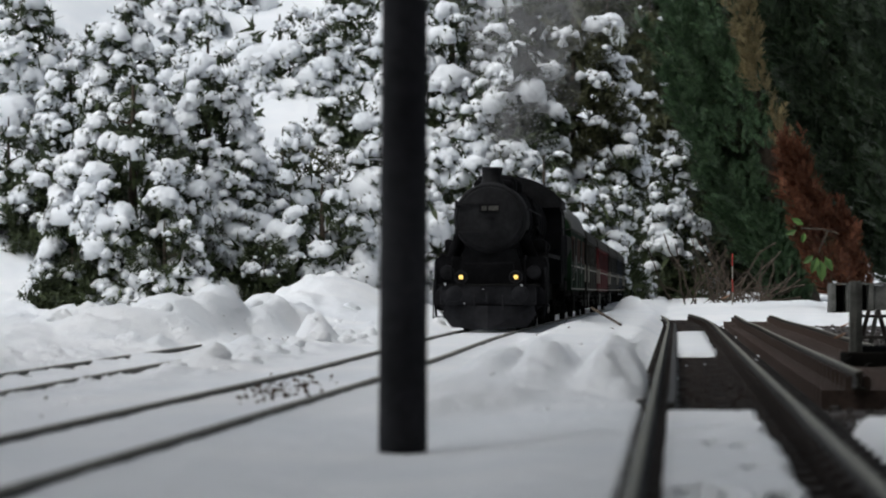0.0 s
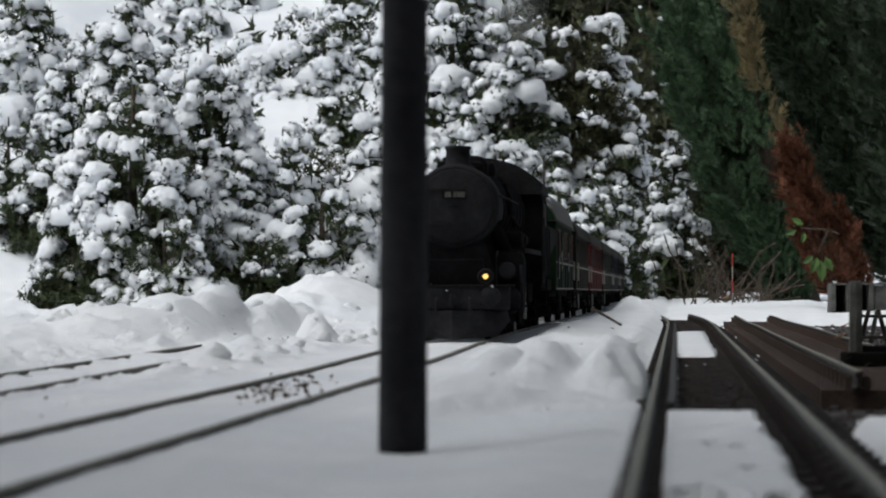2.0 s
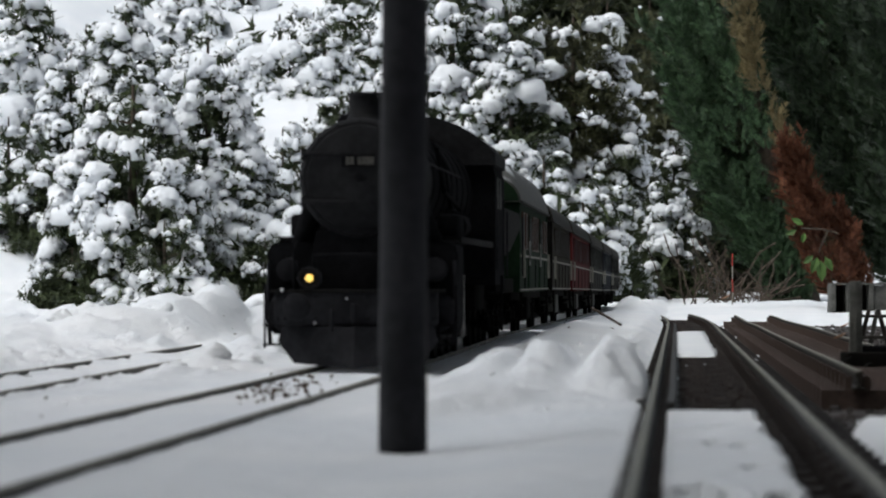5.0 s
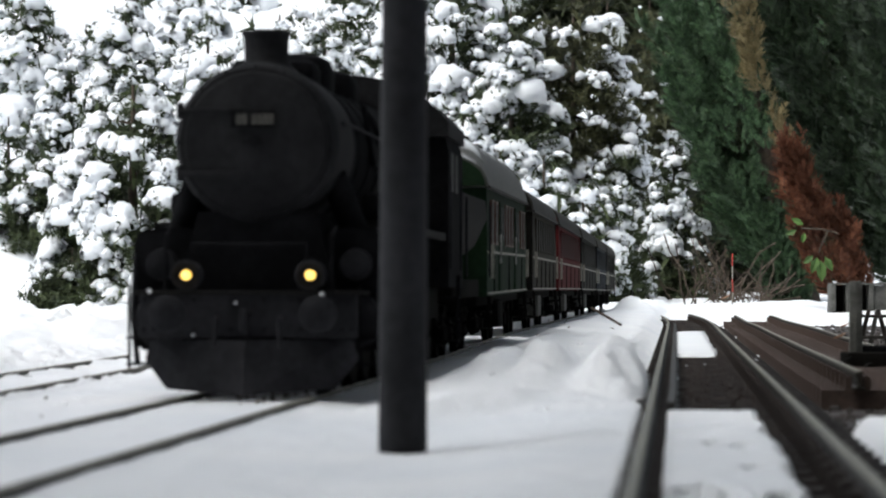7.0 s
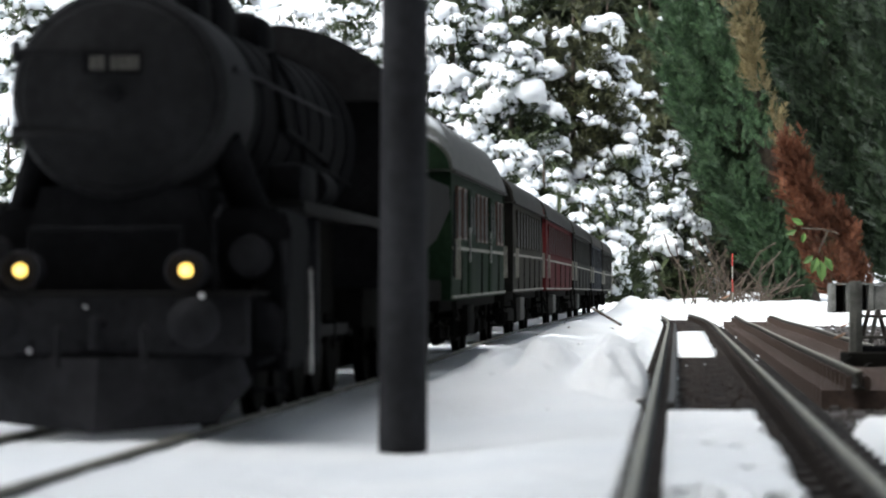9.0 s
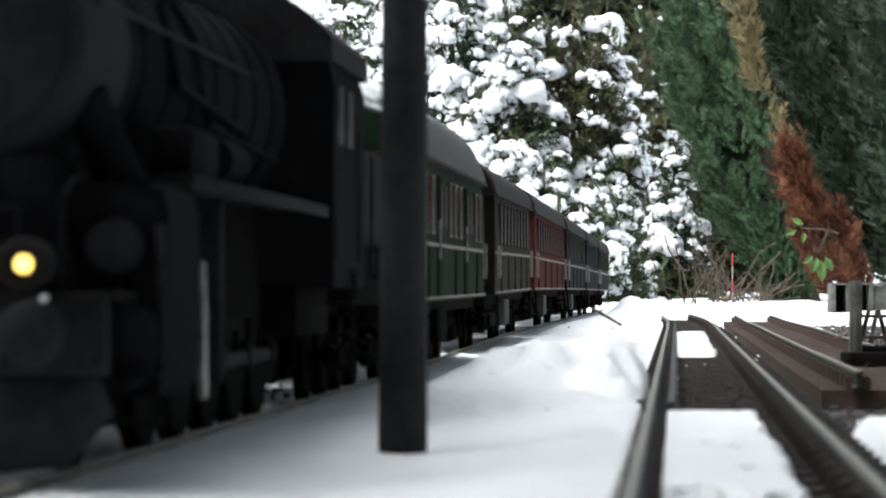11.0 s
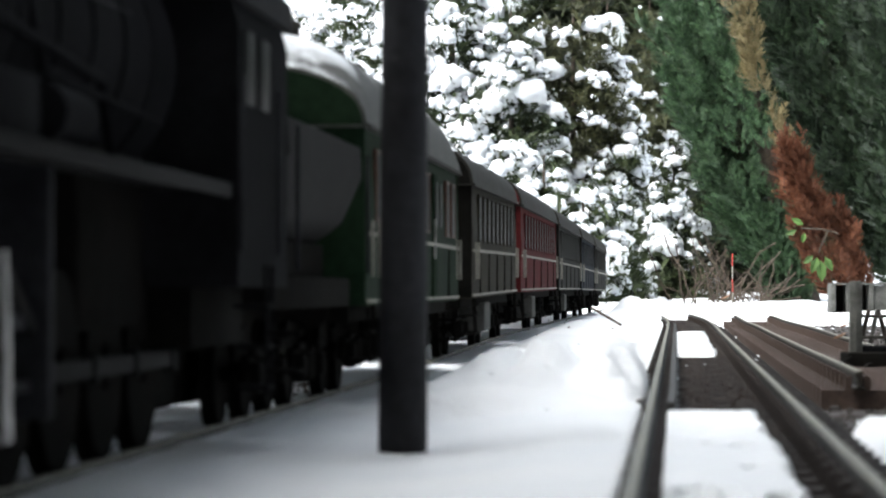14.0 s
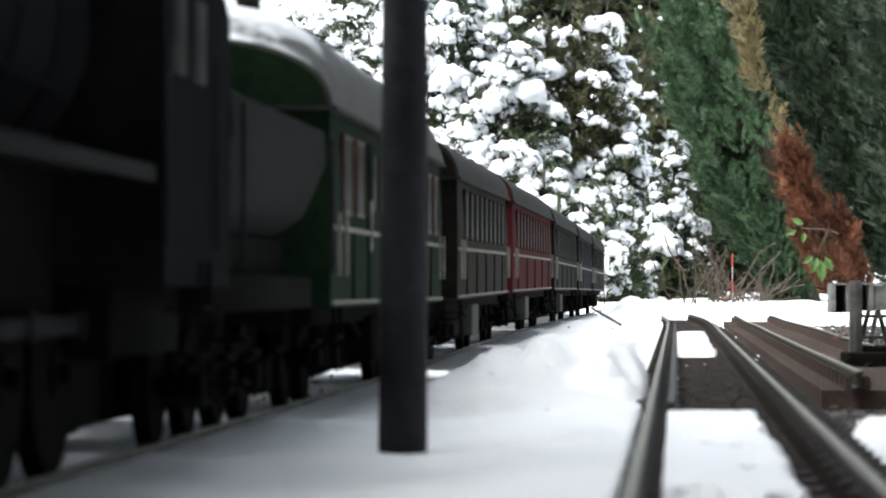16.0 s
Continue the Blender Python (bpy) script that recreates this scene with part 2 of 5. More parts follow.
def scatter(protos, places, dirs, ups, sizes, rng):
    """Copies of small prototypes (v, f) at places, with their z axis along dirs; one array of vertices and triangles."""
    vs, fs, n = [], [], 0
    pick = rng.integers(0, len(protos), len(places))
    z = dirs / np.linalg.norm(dirs, axis=1, keepdims=True)
    x = np.cross(ups, z)
    x /= np.linalg.norm(x, axis=1, keepdims=True) + 1e-9
    y = np.cross(z, x)
    for k, (pv, pf) in enumerate(protos):
        i = np.nonzero(pick == k)[0]
        if not len(i):
            continue
        s = sizes[i][:, None, None] if sizes.ndim == 1 else sizes[i][:, None, :]
        q = pv[None] * s
        w = q[..., 0:1] * x[i][:, None] + q[..., 1:2] * y[i][:, None] + q[..., 2:3] * z[i][:, None] + places[i][:, None]
        vs.append(w.reshape(-1, 3))
        fs.append((pf[None] + (np.arange(len(i)) * len(pv))[:, None, None] + n).reshape(-1, 3))
        n += len(i) * len(pv)
    return np.concatenate(vs), np.concatenate(fs)


# ---- ground: dark gravel bed, and the snow that lies on it ----
LEAN = 0.1025 / YS          # all straight tracks run this much to the right per metre away


def fbm(x, y, s, o=4):
    v, a, t = 0.0, 1.0, 0.0
    for k in range(o):
        v += a * noise.noise((x * s, y * s, 3.7 * k + 0.3))
        t += a
        a *= 0.5
        s *= 2.1
    return v / t


def billow(x, y, s):
    """Rounded lumps with creases between them, about 0 to 1."""
    return min(1.0, 1.5 * abs(noise.noise((x * s, y * s, 5.1))) + 0.6 * abs(noise.noise((x * s * 2.3, y * s * 2.3, 9.4))) + 0.25 * abs(noise.noise((x * s * 5, y * s * 5, 2.2))))


def sstep(a, b, x):
    t = min(1.0, max(0.0, (x - a) / (b - a)))
    return t * t * (3 - 2 * t)


def grade(y):
    """Height of the main track's rail top: level, then over a low hump."""
    return 0.0020 + 0.0048 * sstep(1.3, 2.5, y) - 0.0020 * sstep(3.0, 5.0, y)


def hill(x, y):
    """The garden rises behind the tracks, more to one side."""
    side = 1.0 - sstep(-0.05, 0.35, x)
    h = max(0.0, y - 4.7) * 0.42 * side + max(0.0, y - 4.0) * 0.012
    h += 0.22 * sstep(0.55, 1.3, -x) * sstep(3.6, 6.5, y)
    return min(h, 3.0)


def snow_height(x, y):
    y /= YS
    u = x - 0.1025 * y
    n1, n2 = fbm(x, y, 7.0), fbm(x + 9, y, 38.0)
    b1, b2 = billow(x, y, 13.0), billow(x + 4, y, 34.0)
    z = hill(x, y)
    if y > 7.0:
        return z + 0.02 * n1
    z += (grade(y * YS) - 0.0020) * (1 - sstep(0.05, 0.13, abs(u + 0.156)))
    near = 1.0 - sstep(0.745, 0.785, y + 0.04 * n1 + 0.02 * n2)
    # train track and its sides
    a = abs(u + 0.156)
    mid = (0.0085 + 0.0035 * n1 + 0.0012 * b1) * (1 - near) + near * (-0.0010 + 0.002 * n1 + 0.0008 * b2 + 0.0048 * sstep(-0.075, -0.02, u))
    if u > -0.156:
        # bank between the two tracks
        w = sstep(-0.113, -0.085, u + 0.006 * n2) * (1 - (1 - near) * sstep(-0.034, -0.013, u + 0.012 * n2))
        w2 = sstep(-0.132, -0.11, u)
        v = 0.0011 * (1 - w2) + w * mid
        # rounded heaps on the bank
        heap = max(1.3 * math.exp(-(((u + 0.022) / 0.0135) ** 2 + ((y - 0.875) / 0.065) ** 2) ** 1.7), 0.86 * math.exp(-(((u + 0.050) / 0.013) ** 2 + ((y - 0.90) / 0.06) ** 2) ** 1.7),
                   0.72 * math.exp(-(((u + 0.071) / 0.012) ** 2 + ((y - 0.93) / 0.07) ** 2) ** 1.7))
        v += heap * (0.0075 + 0.0075 * b2 + 0.0060 * n2 + 0.0040 * fbm(x, y, 70.0, 3))
        v -= 0.0075 * math.exp(-((y - 0.803) / 0.022) ** 2) * sstep(-0.105, -0.085, u) * (1 - sstep(-0.030, -0.016, u))
        v += 0.022 * math.exp(-((x - 0.288) / 0.020) ** 2 - ((y - 3.45) / 0.22) ** 2)
        if u > -0.012:
            # the bare gravel strip of the second track and the sidings
            inner = -0.03
            if abs(u - 0.015) < 0.030:
                p = (1 - sstep(0.76, 0.80, y + 0.03 * n2)) + sstep(1.46, 1.52, y + 0.05 * n2) * (1 - sstep(2.15, 2.25, y + 0.2 * n2))
                edge = 1 - sstep(0.0145, 0.0195, abs(u - 0.0110) + 0.005 * n2)
                inner = -0.016 + min(1.0, p) * edge * (0.0175 + 0.002 * n1 - 0.011 * sstep(0.10, 0.30, fbm(x + 3, y * 0.6, 60.0)) * (1 - sstep(0.62, 0.70, y))) + (1 - min(1.0, p)) * 0.0075 * sstep(0.22, 0.36, n2) * sstep(0.02, 0.05, b1)
            elif u > 0.045:
                p = 1 - sstep(0.70, 0.74, y + 0.02 * n2)
                k = sstep(0.0, 0.25, n2 + 0.45 - abs(u - 0.056) * 40)
                p2 = k * (1 - sstep(0.052, 0.062, u)) * sstep(0.75, 0.9, y)
                inner = -0.016 + 0.019 * p * sstep(0.045, 0.06, u) + 0.013 * p2 * (0.5 + n1) + 0.008 * sstep(0.24, 0.38, n2) * (1 - p)
            v = v * (1 - sstep(-0.0115, -0.009, u)) + inner * sstep(-0.0115, -0.009, u) if u < -0.009 else inner
            if u > 0.30:
                inner += (0.02 + 0.006 * n1) * sstep(0.30, 0.42, u + 0.03 * n2)
                v = inner
            far = sstep(3.15, 3.35, y + 0.12 * n1 + 0.05 * n2)
            v = v * (1 - far) + far * (0.004 + 0.008 * n1)
    else:
        # churned snow between the train and the buried track, then the banks
        d = x - (-0.246 + 0.059 * y)
        v = 0.0011 * (1 - sstep(0.04, 0.06, a))
        chunk = (max(0.0, n1 + 0.05) * 0.030 + 0.010 * b2 * b1) * sstep(0.05, 0.085, a) * sstep(0.024, 0.05, abs(d)) * sstep(0.9, 1.3, y)
        v += chunk
        v += 0.002 * n2 * sstep(0.04, 0.06, a)
        bank = sstep(0.035, 0.11, -d)
        ridge = max(h * math.exp(-(((x - cx + 0.010 * n2) / sx) ** 2 + ((y - cy) / sy) ** 2) ** 1.7) for cx, cy, h, sx, sy in
                    ((-0.31, 1.72, 0.017, 0.06, 0.20), (-0.26, 1.79, 0.027, 0.065, 0.19), (-0.222, 1.86, 0.034, 0.048, 0.16), (-0.194, 1.94, 0.044, 0.030, 0.12), (-0.160, 2.04, 0.035, 0.034, 0.13), (-0.138, 2.12, 0.024, 0.03, 0.12)))
        v += bank * (0.004 * n1 - 0.004 * sstep(2.2, 2.9, y))
        v = max(v, ridge * (1 + 0.25 * n1 + 0.30 * n2 + 0.12 * (b2 - 0.4)))
        v += (0.058 + 0.01 * n1) * math.exp(-((x + 0.128) / 0.085) ** 2 - ((y - 2.75) / 0.3) ** 2)
        v += 0.018 * (1 + 0.5 * n2) * math.exp(-(((x + 0.088) / 0.013) ** 2 + ((y - 1.60) / 0.045) ** 2) ** 1.6)
        v += 0.010 * (1 + 0.6 * n2) * math.exp(-((x + 0.125) / 0.016) ** 2 - ((y - 1.45) / 0.05) ** 2)
        if abs(d) < 0.03:
            v += 0.004 * n1 + 0.003 * n2 + 0.0008
    v += sstep(3.4, 4.2, y) * 0.012 * n1
    v *= 1 if y < 5 else 1 - sstep(5, 7, y) * 0.5
    return z + v - 0.0005 + 0.0008 * n2 * (1 if v > -0.004 else 0)


def sheet(name, ys, xs_of, zf, material):
    verts, faces = [], []
    m = len(xs_of(ys[0]))
    for y in ys:
        for x in xs_of(y):
            verts.append((x, y, zf(x, y)))
    for j in range(len(ys) - 1):
        for i in range(m - 1):
            a = j * m + i
            faces.append((a, a + 1, a + m + 1, a + m))
    return new(name, raw_mesh(verts, faces, material, True))


def rows_near():
    ys, y = [], 0.38
    while y < 10.7:
        ys.append(y)
        y *= 1.0058 if y < 4.2 else 1.02
    return ys + [10.8, 12, 14, 18, 24, 50, 120, 400, 1500]


SN = 280


def cols(y):
    w = 0.18 * min(y, 11.0) + 0.05
    if y > 11.0:
        w = 0.18 * y * (1 + (y - 11) * 0.05)
    side = [w + 0.3, w + 1.0, w + 2.5, w + 6, w + 30, w + 1500]
    return [0.02 - q for q in side[::-1]] + [w * (2 * i / SN - 1) + 0.02 for i in range(SN + 1)] + [0.02 + q for q in side]


def build_ground():
    g = sheet("ground", [-1500, -60, -4, -0.5, 0.0, 0.4, 0.8, 1.5, 2, 3, 4, 5.3, 5.5, 6.3, 8, 11, 12, 15, 19, 30, 120, 1500], lambda y: [-1500, -80, -8, -3, -2, -1.3, -1, -0.55, -0.2, 0, 0.25, 0.5, 0.75, 1.2, 2, 5, 40, 1500],
              lambda x, y: -0.0105 + hill(x, y / YS) - (0.03 if y > 5.4 else 0), M_BALLAST)
    tagged(g, "dark wet gravel bed under the garden tracks", "ground", kind="structure")
    s = sheet("snow_cover", rows_near(), cols, snow_height, M_SNOW)
    tagged(s, "fresh white snow, trodden and heaped between the tracks", "snow", kind="structure")
    back = sheet("snow_lawn", [-1500, -60, -8, -3, -1, -0.3, 0.1, 0.379], lambda y: [-1500, -60, -8, -2, -0.8, -0.3, -0.1, 0.1, 0.3, 0.8, 2, 8, 60, 1500], lambda x, y: -0.006, M_SNOW)
    tagged(back, "level snow lying over the lawn", "snow", kind="structure")


build_ground()


# ---- tracks ----
RAIL_PROF = [(-0.0028, -0.0078), (0.0028, -0.0078), (0.0028, -0.0070), (0.0006, -0.0064), (0.0006, -0.0026), (0.0014, -0.0018), (0.0014, -0.0003), (0.0011, 0.0), (-0.0011, 0.0), (-0.0014, -0.0003), (-0.0014, -0.0018), (-0.0006, -0.0026), (-0.0006, -0.0064), (-0.0028, -0.0070)]


def rail_mesh(x0, path, material):
    """A rail swept along path(y), offset x0 from the centre line."""
    bm = B()
    rings = []
    for y in path["ys"]:
        cx, cz = path["at"](y)
        rings.append([bm.verts.new((cx + x0 + u, y, cz + v)) for u, v in RAIL_PROF])
    n = len(RAIL_PROF)
    for p, q in zip(rings, rings[1:]):
        for i in range(n):
            bm.faces.new((p[i], p[(i + 1) % n], q[(i + 1) % n], q[i]))
    bm.faces.new(rings[0])
    bm.faces.new(rings[-1])
    return bm


def sleeper_mesh(width, material, wide=0.0105, deep=0.004):
    bm = B()
    box(bm, (0, 0, -0.0078 - deep / 2), (width, wide, deep))
    for sx in (-0.0235, 0.0235):
        for d in (-0.0040, 0.0040):
            box(bm, (sx + d, 0, -0.0050), (0.0032, 0.0075, 0.0060))
    return mesh_of(bm, material)


SLEEPER, SLEEPER_LIGHT = sleeper_mesh(0.079, M_TIE), sleeper_mesh(0.079, M_TIE_LIGHT, 0.0135, 0.0095)


def track(label, ys, at, tie_ys, slope, tie=None):
    t = thing("railway_track", label, "railway track", "garden railway tracks")
    for s in (-0.0235, 0.0235):
        r = part("rail", rail_mesh(s, {"ys": ys, "at": at}, M_RAIL), M_RAIL, t, "dark rusty rail")
        bm = B()
        rings = [[bm.verts.new((at(y)[0] + s + u, y, at(y)[1] + w)) for u, w in ((-0.0013, -0.0002), (-0.0011, 0.0004), (0.0011, 0.0004), (0.0013, -0.0002))] for y in ys]
        for p, q in zip(rings, rings[1:]):
            for k in range(4):
                bm.faces.new((p[k], p[(k + 1) % 4], q[(k + 1) % 4], q[k]))
        part("rail_head", bm, M_HEAD, r, "worn grey running surface")
    for y in tie_ys:
        x, z = at(y)
        o = part("sleeper", tie or SLEEPER, M_TIE, t)
        o.matrix_world = pose(x, y, z, 0, 0, -math.degrees(math.atan(slope)))
    return t


def span(a, b, n):
    return [a + (b - a) * i / (n - 1) for i in range(n)]


track("main track with weathered rails half buried in snow", span(-1.2, 8.4, 40), lambda y: (-0.156 + LEAN * y, grade(y)), span(0.42, 2.1, 70), LEAN)
second = track("second track with bare gravel between its rails", span(0.3, 4.5, 40), lambda y: (0.015 + LEAN * y - (0.012 * (max(0, y - 3.2)) ** 2), 0.0045), span(0.4, 4.4, 126), LEAN)
check = new("check_rail", mesh_of(rail_mesh(-0.0165, {"ys": span(1.02, 3.4, 24), "at": lambda y: (0.015 + LEAN * y - (0.012 * (max(0, y - 3.2)) ** 2) - 0.004 * max(0.0, 1.12 - y), 0.0036)}, M_RAIL), M_RAIL, True))
check.parent = second
track("siding track on brown sleepers clear of snow", span(1.31, 4.1, 50), lambda y: (0.1015 + LEAN * y + 0.0006 * math.sin(y * 6.7), 0.0058 + 0.0004 * math.sin(y * 5.2)), span(1.32, 4.05, 78), LEAN, SLEEPER_LIGHT)
track("side track almost buried in snow", span(0.8, 3.9, 30), lambda y: (-0.246 + 0.044 * y, 0.0015), span(0.9, 1.6, 12), 0.044)


# ---- pole in the foreground ----
def build_pole():
    p = thing("trackside_pole", "dark grey round trackside pole standing in snow", "pole")
    bm = B()
    rod(bm, (-0.0107, 0.803, -0.03), (-0.0094, 0.803, 0.30), 0.0066, 0.0053, 40)
    part("shaft", bm, M_POLE, p)
    bm = B()
    lathe(bm, [(0.0060, 0.0), (0.0063, 0.001), (0.0063, 0.004), (0.0058, 0.005)], (-0.00995, 0.803, 0.0985), "Z", 32)
    part("collar", bm, M_POLE, p)


build_pole()


# ---- the train ----
HEAD = pose(0, 0, 0, 0, 0, -math.degrees(math.atan(LEAN)))
TRAVEL = [(0, 2.53), (0.5, 2.436), (1, 2.338), (1.5, 2.236), (2, 2.128), (2.5, 2.018), (3, 1.906), (3.5, 1.795), (4, 1.687), (4.5, 1.584), (5, 1.484), (5.5, 1.387), (6, 1.292), (6.5, 1.199), (7, 1.11), (7.5, 1.029), (8, 0.955), (8.5, 0.89), (9, 0.829), (9.5, 0.773), (10, 0.72), (10.5, 0.67), (11, 0.623), (11.5, 0.579), (12, 0.5375), (12.5, 0.501), (13, 0.47), (13.5, 0.441), (14, 0.414), (14.5, 0.387), (15, 0.36), (15.5, 0.333), (16, 0.305)]
STRETCH = math.sqrt(1 + LEAN ** 2)


def lead(t):
    """How far away, along y, the locomotive's front stands at t."""
    for (a, p), (b, q) in zip(TRAVEL, TRAVEL[1:]):
        if t <= b:
            return p + (q - p) * (t - a) / (b - a)
    return TRAVEL[-1][1]


def on_track(y):
    return Matrix.Translation((-0.156 + LEAN * y, y, grade(y))) @ HEAD @ pose(0, 0, 0, math.degrees(math.atan((grade(y + 0.4) - grade(y)) / 0.4)))


MOVERS, SPINNERS = [], []


def wheelset(parent, y, r, spokes=0, gauge=0.045, z=None):
    """An axle with two flanged wheels, a part that turns."""
    bm = B()
    rod(bm, (-0.028, 0, 0), (0.028, 0, 0), 0.0022, seg=10)
    for s in (-1, 1):
        x = s * 0.0215
        if spokes:
            lathe(bm, [(r * 0.86, -0.0018), (r * 1.07, -0.0018), (r * 1.07, -0.0010), (r, -0.0006), (r, 0.0024), (r * 0.86, 0.0024)] if s > 0 else [(r * 0.86, -0.0024), (r, -0.0024), (r, 0.0006), (r * 1.07, 0.0010), (r * 1.07, 0.0018), (r * 0.86, 0.0018)], (x, 0, 0), "X", 28)
            rod(bm, (x - 0.003, 0, 0), (x + 0.0035, 0, 0), r * 0.24, seg=14)
            for k in range(spokes):
                a = 2 * math.pi * k / spokes
                rod(bm, (x, 0, 0), (x, r * 0.9 * math.cos(a), r * 0.9 * math.sin(a)), r * 0.05, seg=5)
            box(bm, (x, -r * 0.55, 0), (0.003, r * 0.5, r * 0.8), 0.0005)
        else:
            lathe(bm, [(r * 1.07, -0.0024 if s < 0 else -0.0018), (r * 1.07, -0.0010), (r, -0.0006), (r, 0.0024), (r * 0.8, 0.0018), (r * 0.3, 0.0022)] if s > 0 else [(r * 0.3, -0.0022), (r * 0.8, -0.0018), (r, -0.0024), (r, 0.0006), (r * 1.07, 0.0010), (r * 1.07, 0.0018)], (x, 0, 0), "X", 24)
    w = part("driving_wheelset" if spokes else "wheelset", bm, M_UNDER, parent, "spoked driving wheels on their axle" if spokes else "")
    SPINNERS.append((w, y, r, r))
    return w


def arc(r, a0, a1, n, cx=0.0, cz=0.0):
    return [(cx + r * math.cos(radians(a0 + (a1 - a0) * i / (n - 1))), cz + r * math.sin(radians(a0 + (a1 - a0) * i / (n - 1)))) for i in range(n)]


def build_locomotive():
    e = thing("steam_locomotive", "black steam locomotive model with two lit yellow headlamps", "locomotive")
    ZB, RB = 0.0965, 0.0305
    # boiler and smokebox
    bm = B()
    lathe(bm, [(0.029, 0.052), (0.0292, 0.054), (0.0345, 0.33)], (0, 0, ZB), "Y", 48)
    part("boiler", bm, M_BLACK, e)
    bm = B()
    lathe(bm, [(0.022, 0.0205), (0.0285, 0.0215), (0.0302, 0.0235), (0.0308, 0.026), (0.0308, 0.078), (0.0300, 0.079)], (0, 0, ZB), "Y", 56)
    part("smokebox", bm, M_SOOT, e)
    bm = B()
    lathe(bm, [(0.001, 0.0165), (0.010, 0.0168), (0.020, 0.0182), (0.0262, 0.0198), (0.0270, 0.0212), (0.0265, 0.0225)], (0, 0, ZB), "Y", 56)
    door = part("smokebox_door", bm, M_SOOT, e, "round sooty smokebox door")
    bm = B()
    rod(bm, (0, 0.0172, ZB), (0, 0.0135, ZB), 0.0022, seg=14)
    rod(bm, (-0.004, 0.0140, ZB), (0.004, 0.0140, ZB - 0.001), 0.0005, seg=6)
    part("door_wheel", bm, M_BLACK, door)
    bm = B()
    for z in (ZB + 0.012, ZB - 0.012):
        box(bm, (-0.016, 0.0170, z), (0.026, 0.0012, 0.0022), 0.0004)
        rod(bm, (-0.028, 0.0190, z - 0.003), (-0.028, 0.0190, z + 0.003), 0.0014, seg=8)
    part("hinge", bm, M_SOOT, door)
    for i in range(16):
        a = 2 * math.pi * i / 16
        p = Vector((0.0288 * math.cos(a), 0.021, ZB + 0.0288 * math.sin(a)))
        part("door_clamp", rod(B(), p, p + Vector((0, -0.0012, 0)), 0.0007, seg=6), M_SOOT, door)
    # number plate, its characters as plain bars
    bm = B()
    box(bm, (-0.0005, 0.0160, ZB + 0.0085), (0.0165, 0.0009, 0.0062), 0.0003)
    plate = part("number_plate", bm, M_BLACK, e, "small cream-lettered number plate")
    x = -0.0068
    for w in (0.0022, 0.0022, -0.0014, 0.0022, 0.0022, 0.0022, 0.0018):
        if w > 0:
            bm = B()
            box(bm, (x + w / 2, 0.01535, ZB + 0.0085), (w * 0.86, 0.0004, 0.0040))
            part("plate_bar", bm, M_PLATE, plate)
        x += abs(w)
    # chimney, domes, bells
    bm = B()
    lathe(bm, [(0.0128, 0.1245), (0.0100, 0.1275), (0.0084, 0.1300), (0.0086, 0.1385), (0.0094, 0.1395), (0.0094, 0.1412), (0.0078, 0.1415), (0.0074, 0.1300)], (0, 0.050, 0), "Z", 32)
    part("chimney", bm, M_SOOT, e, "short stovepipe chimney")
    bm = B()
    box(bm, (0, 0.076, 0.1250), (0.034, 0.022, 0.013), 0.004)
    part("feedwater_heater", bm, M_BLACK, e)
    for y, name in ((0.120, "sand_dome"), (0.165, "steam_dome"), (0.215, "sand_dome")):
        bm = B()
        if name == "sand_dome":
            box(bm, (0, y, 0.1270), (0.034, 0.036, 0.020), 0.006)
        else:
            lathe(bm, [(0.0135, 0.118), (0.0130, 0.132), (0.0104, 0.1370), (0.0040, 0.1395), (0.0005, 0.1398)], (0, y, 0), "Z", 28)
        part(name, bm, M_BLACK, e)
    for y in span(0.10, 0.30, 7):
        bm = B()
        q = 0.0298 + 0.0053 * (y - 0.054) / 0.276
        lathe(bm, [(q - 0.0005, y), (q, y), (q, y + 0.002), (q - 0.0005, y + 0.002)], (0, 0, ZB), "Y", 40)
        part("boiler_band", bm, M_BLACK, e)
    # pipes, valves and handrails along the boiler
    for s in (-1, 1):
        bm = B()
        pipe(bm, [(s * 0.032, 0.03, ZB + 0.008), (s * 0.032, 0.33, ZB + 0.008)], 0.0006)
        for y in span(0.04, 0.32, 6):
            rod(bm, (s * 0.029, y, ZB + 0.008), (s * 0.032, y, ZB + 0.008), 0.0008, seg=6)
        part("handrail", bm, M_PLOUGH, e)
        bm = B()
        pipe(bm, [(s * 0.030, 0.12, ZB + 0.020), (s * 0.033, 0.13, ZB - 0.004), (s * 0.033, 0.24, ZB - 0.010), (s * 0.034, 0.25, 0.066)], 0.0012)
        pipe(bm, [(s * 0.024, 0.165, ZB + 0.024), (s * 0.0305, 0.17, ZB + 0.012), (s * 0.033, 0.18, ZB - 0.012), (s * 0.034, 0.31, ZB - 0.016)], 0.0009)
        part("boiler_pipe", bm, M_BLACK, e)
        bm = B()
        rod(bm, (s * 0.026, 0.048, ZB - 0.012), (s * 0.037, 0.060, 0.052), 0.0052, 0.0056, seg=16)
        part("steam_pipe", bm, M_BLACK, e)
        # running board with snow-grey edge
        bm = B()
        box(bm, (s * 0.0375, 0.205, 0.0665), (0.018, 0.27, 0.0016), 0.0004)
        box(bm, (s * 0.0462, 0.205, 0.0655), (0.0008, 0.27, 0.0036), 0.0002)
        part("running_board", bm, M_TENDER, e)
        bm = B()
        box(bm, (s * 0.038, 0.110, 0.0735), (0.011, 0.040, 0.012), 0.002)
        rod(bm, (s * 0.038, 0.150, 0.074), (s * 0.038, 0.182, 0.074), 0.006, seg=20)
        part("air_pump", bm, M_BLACK, e)
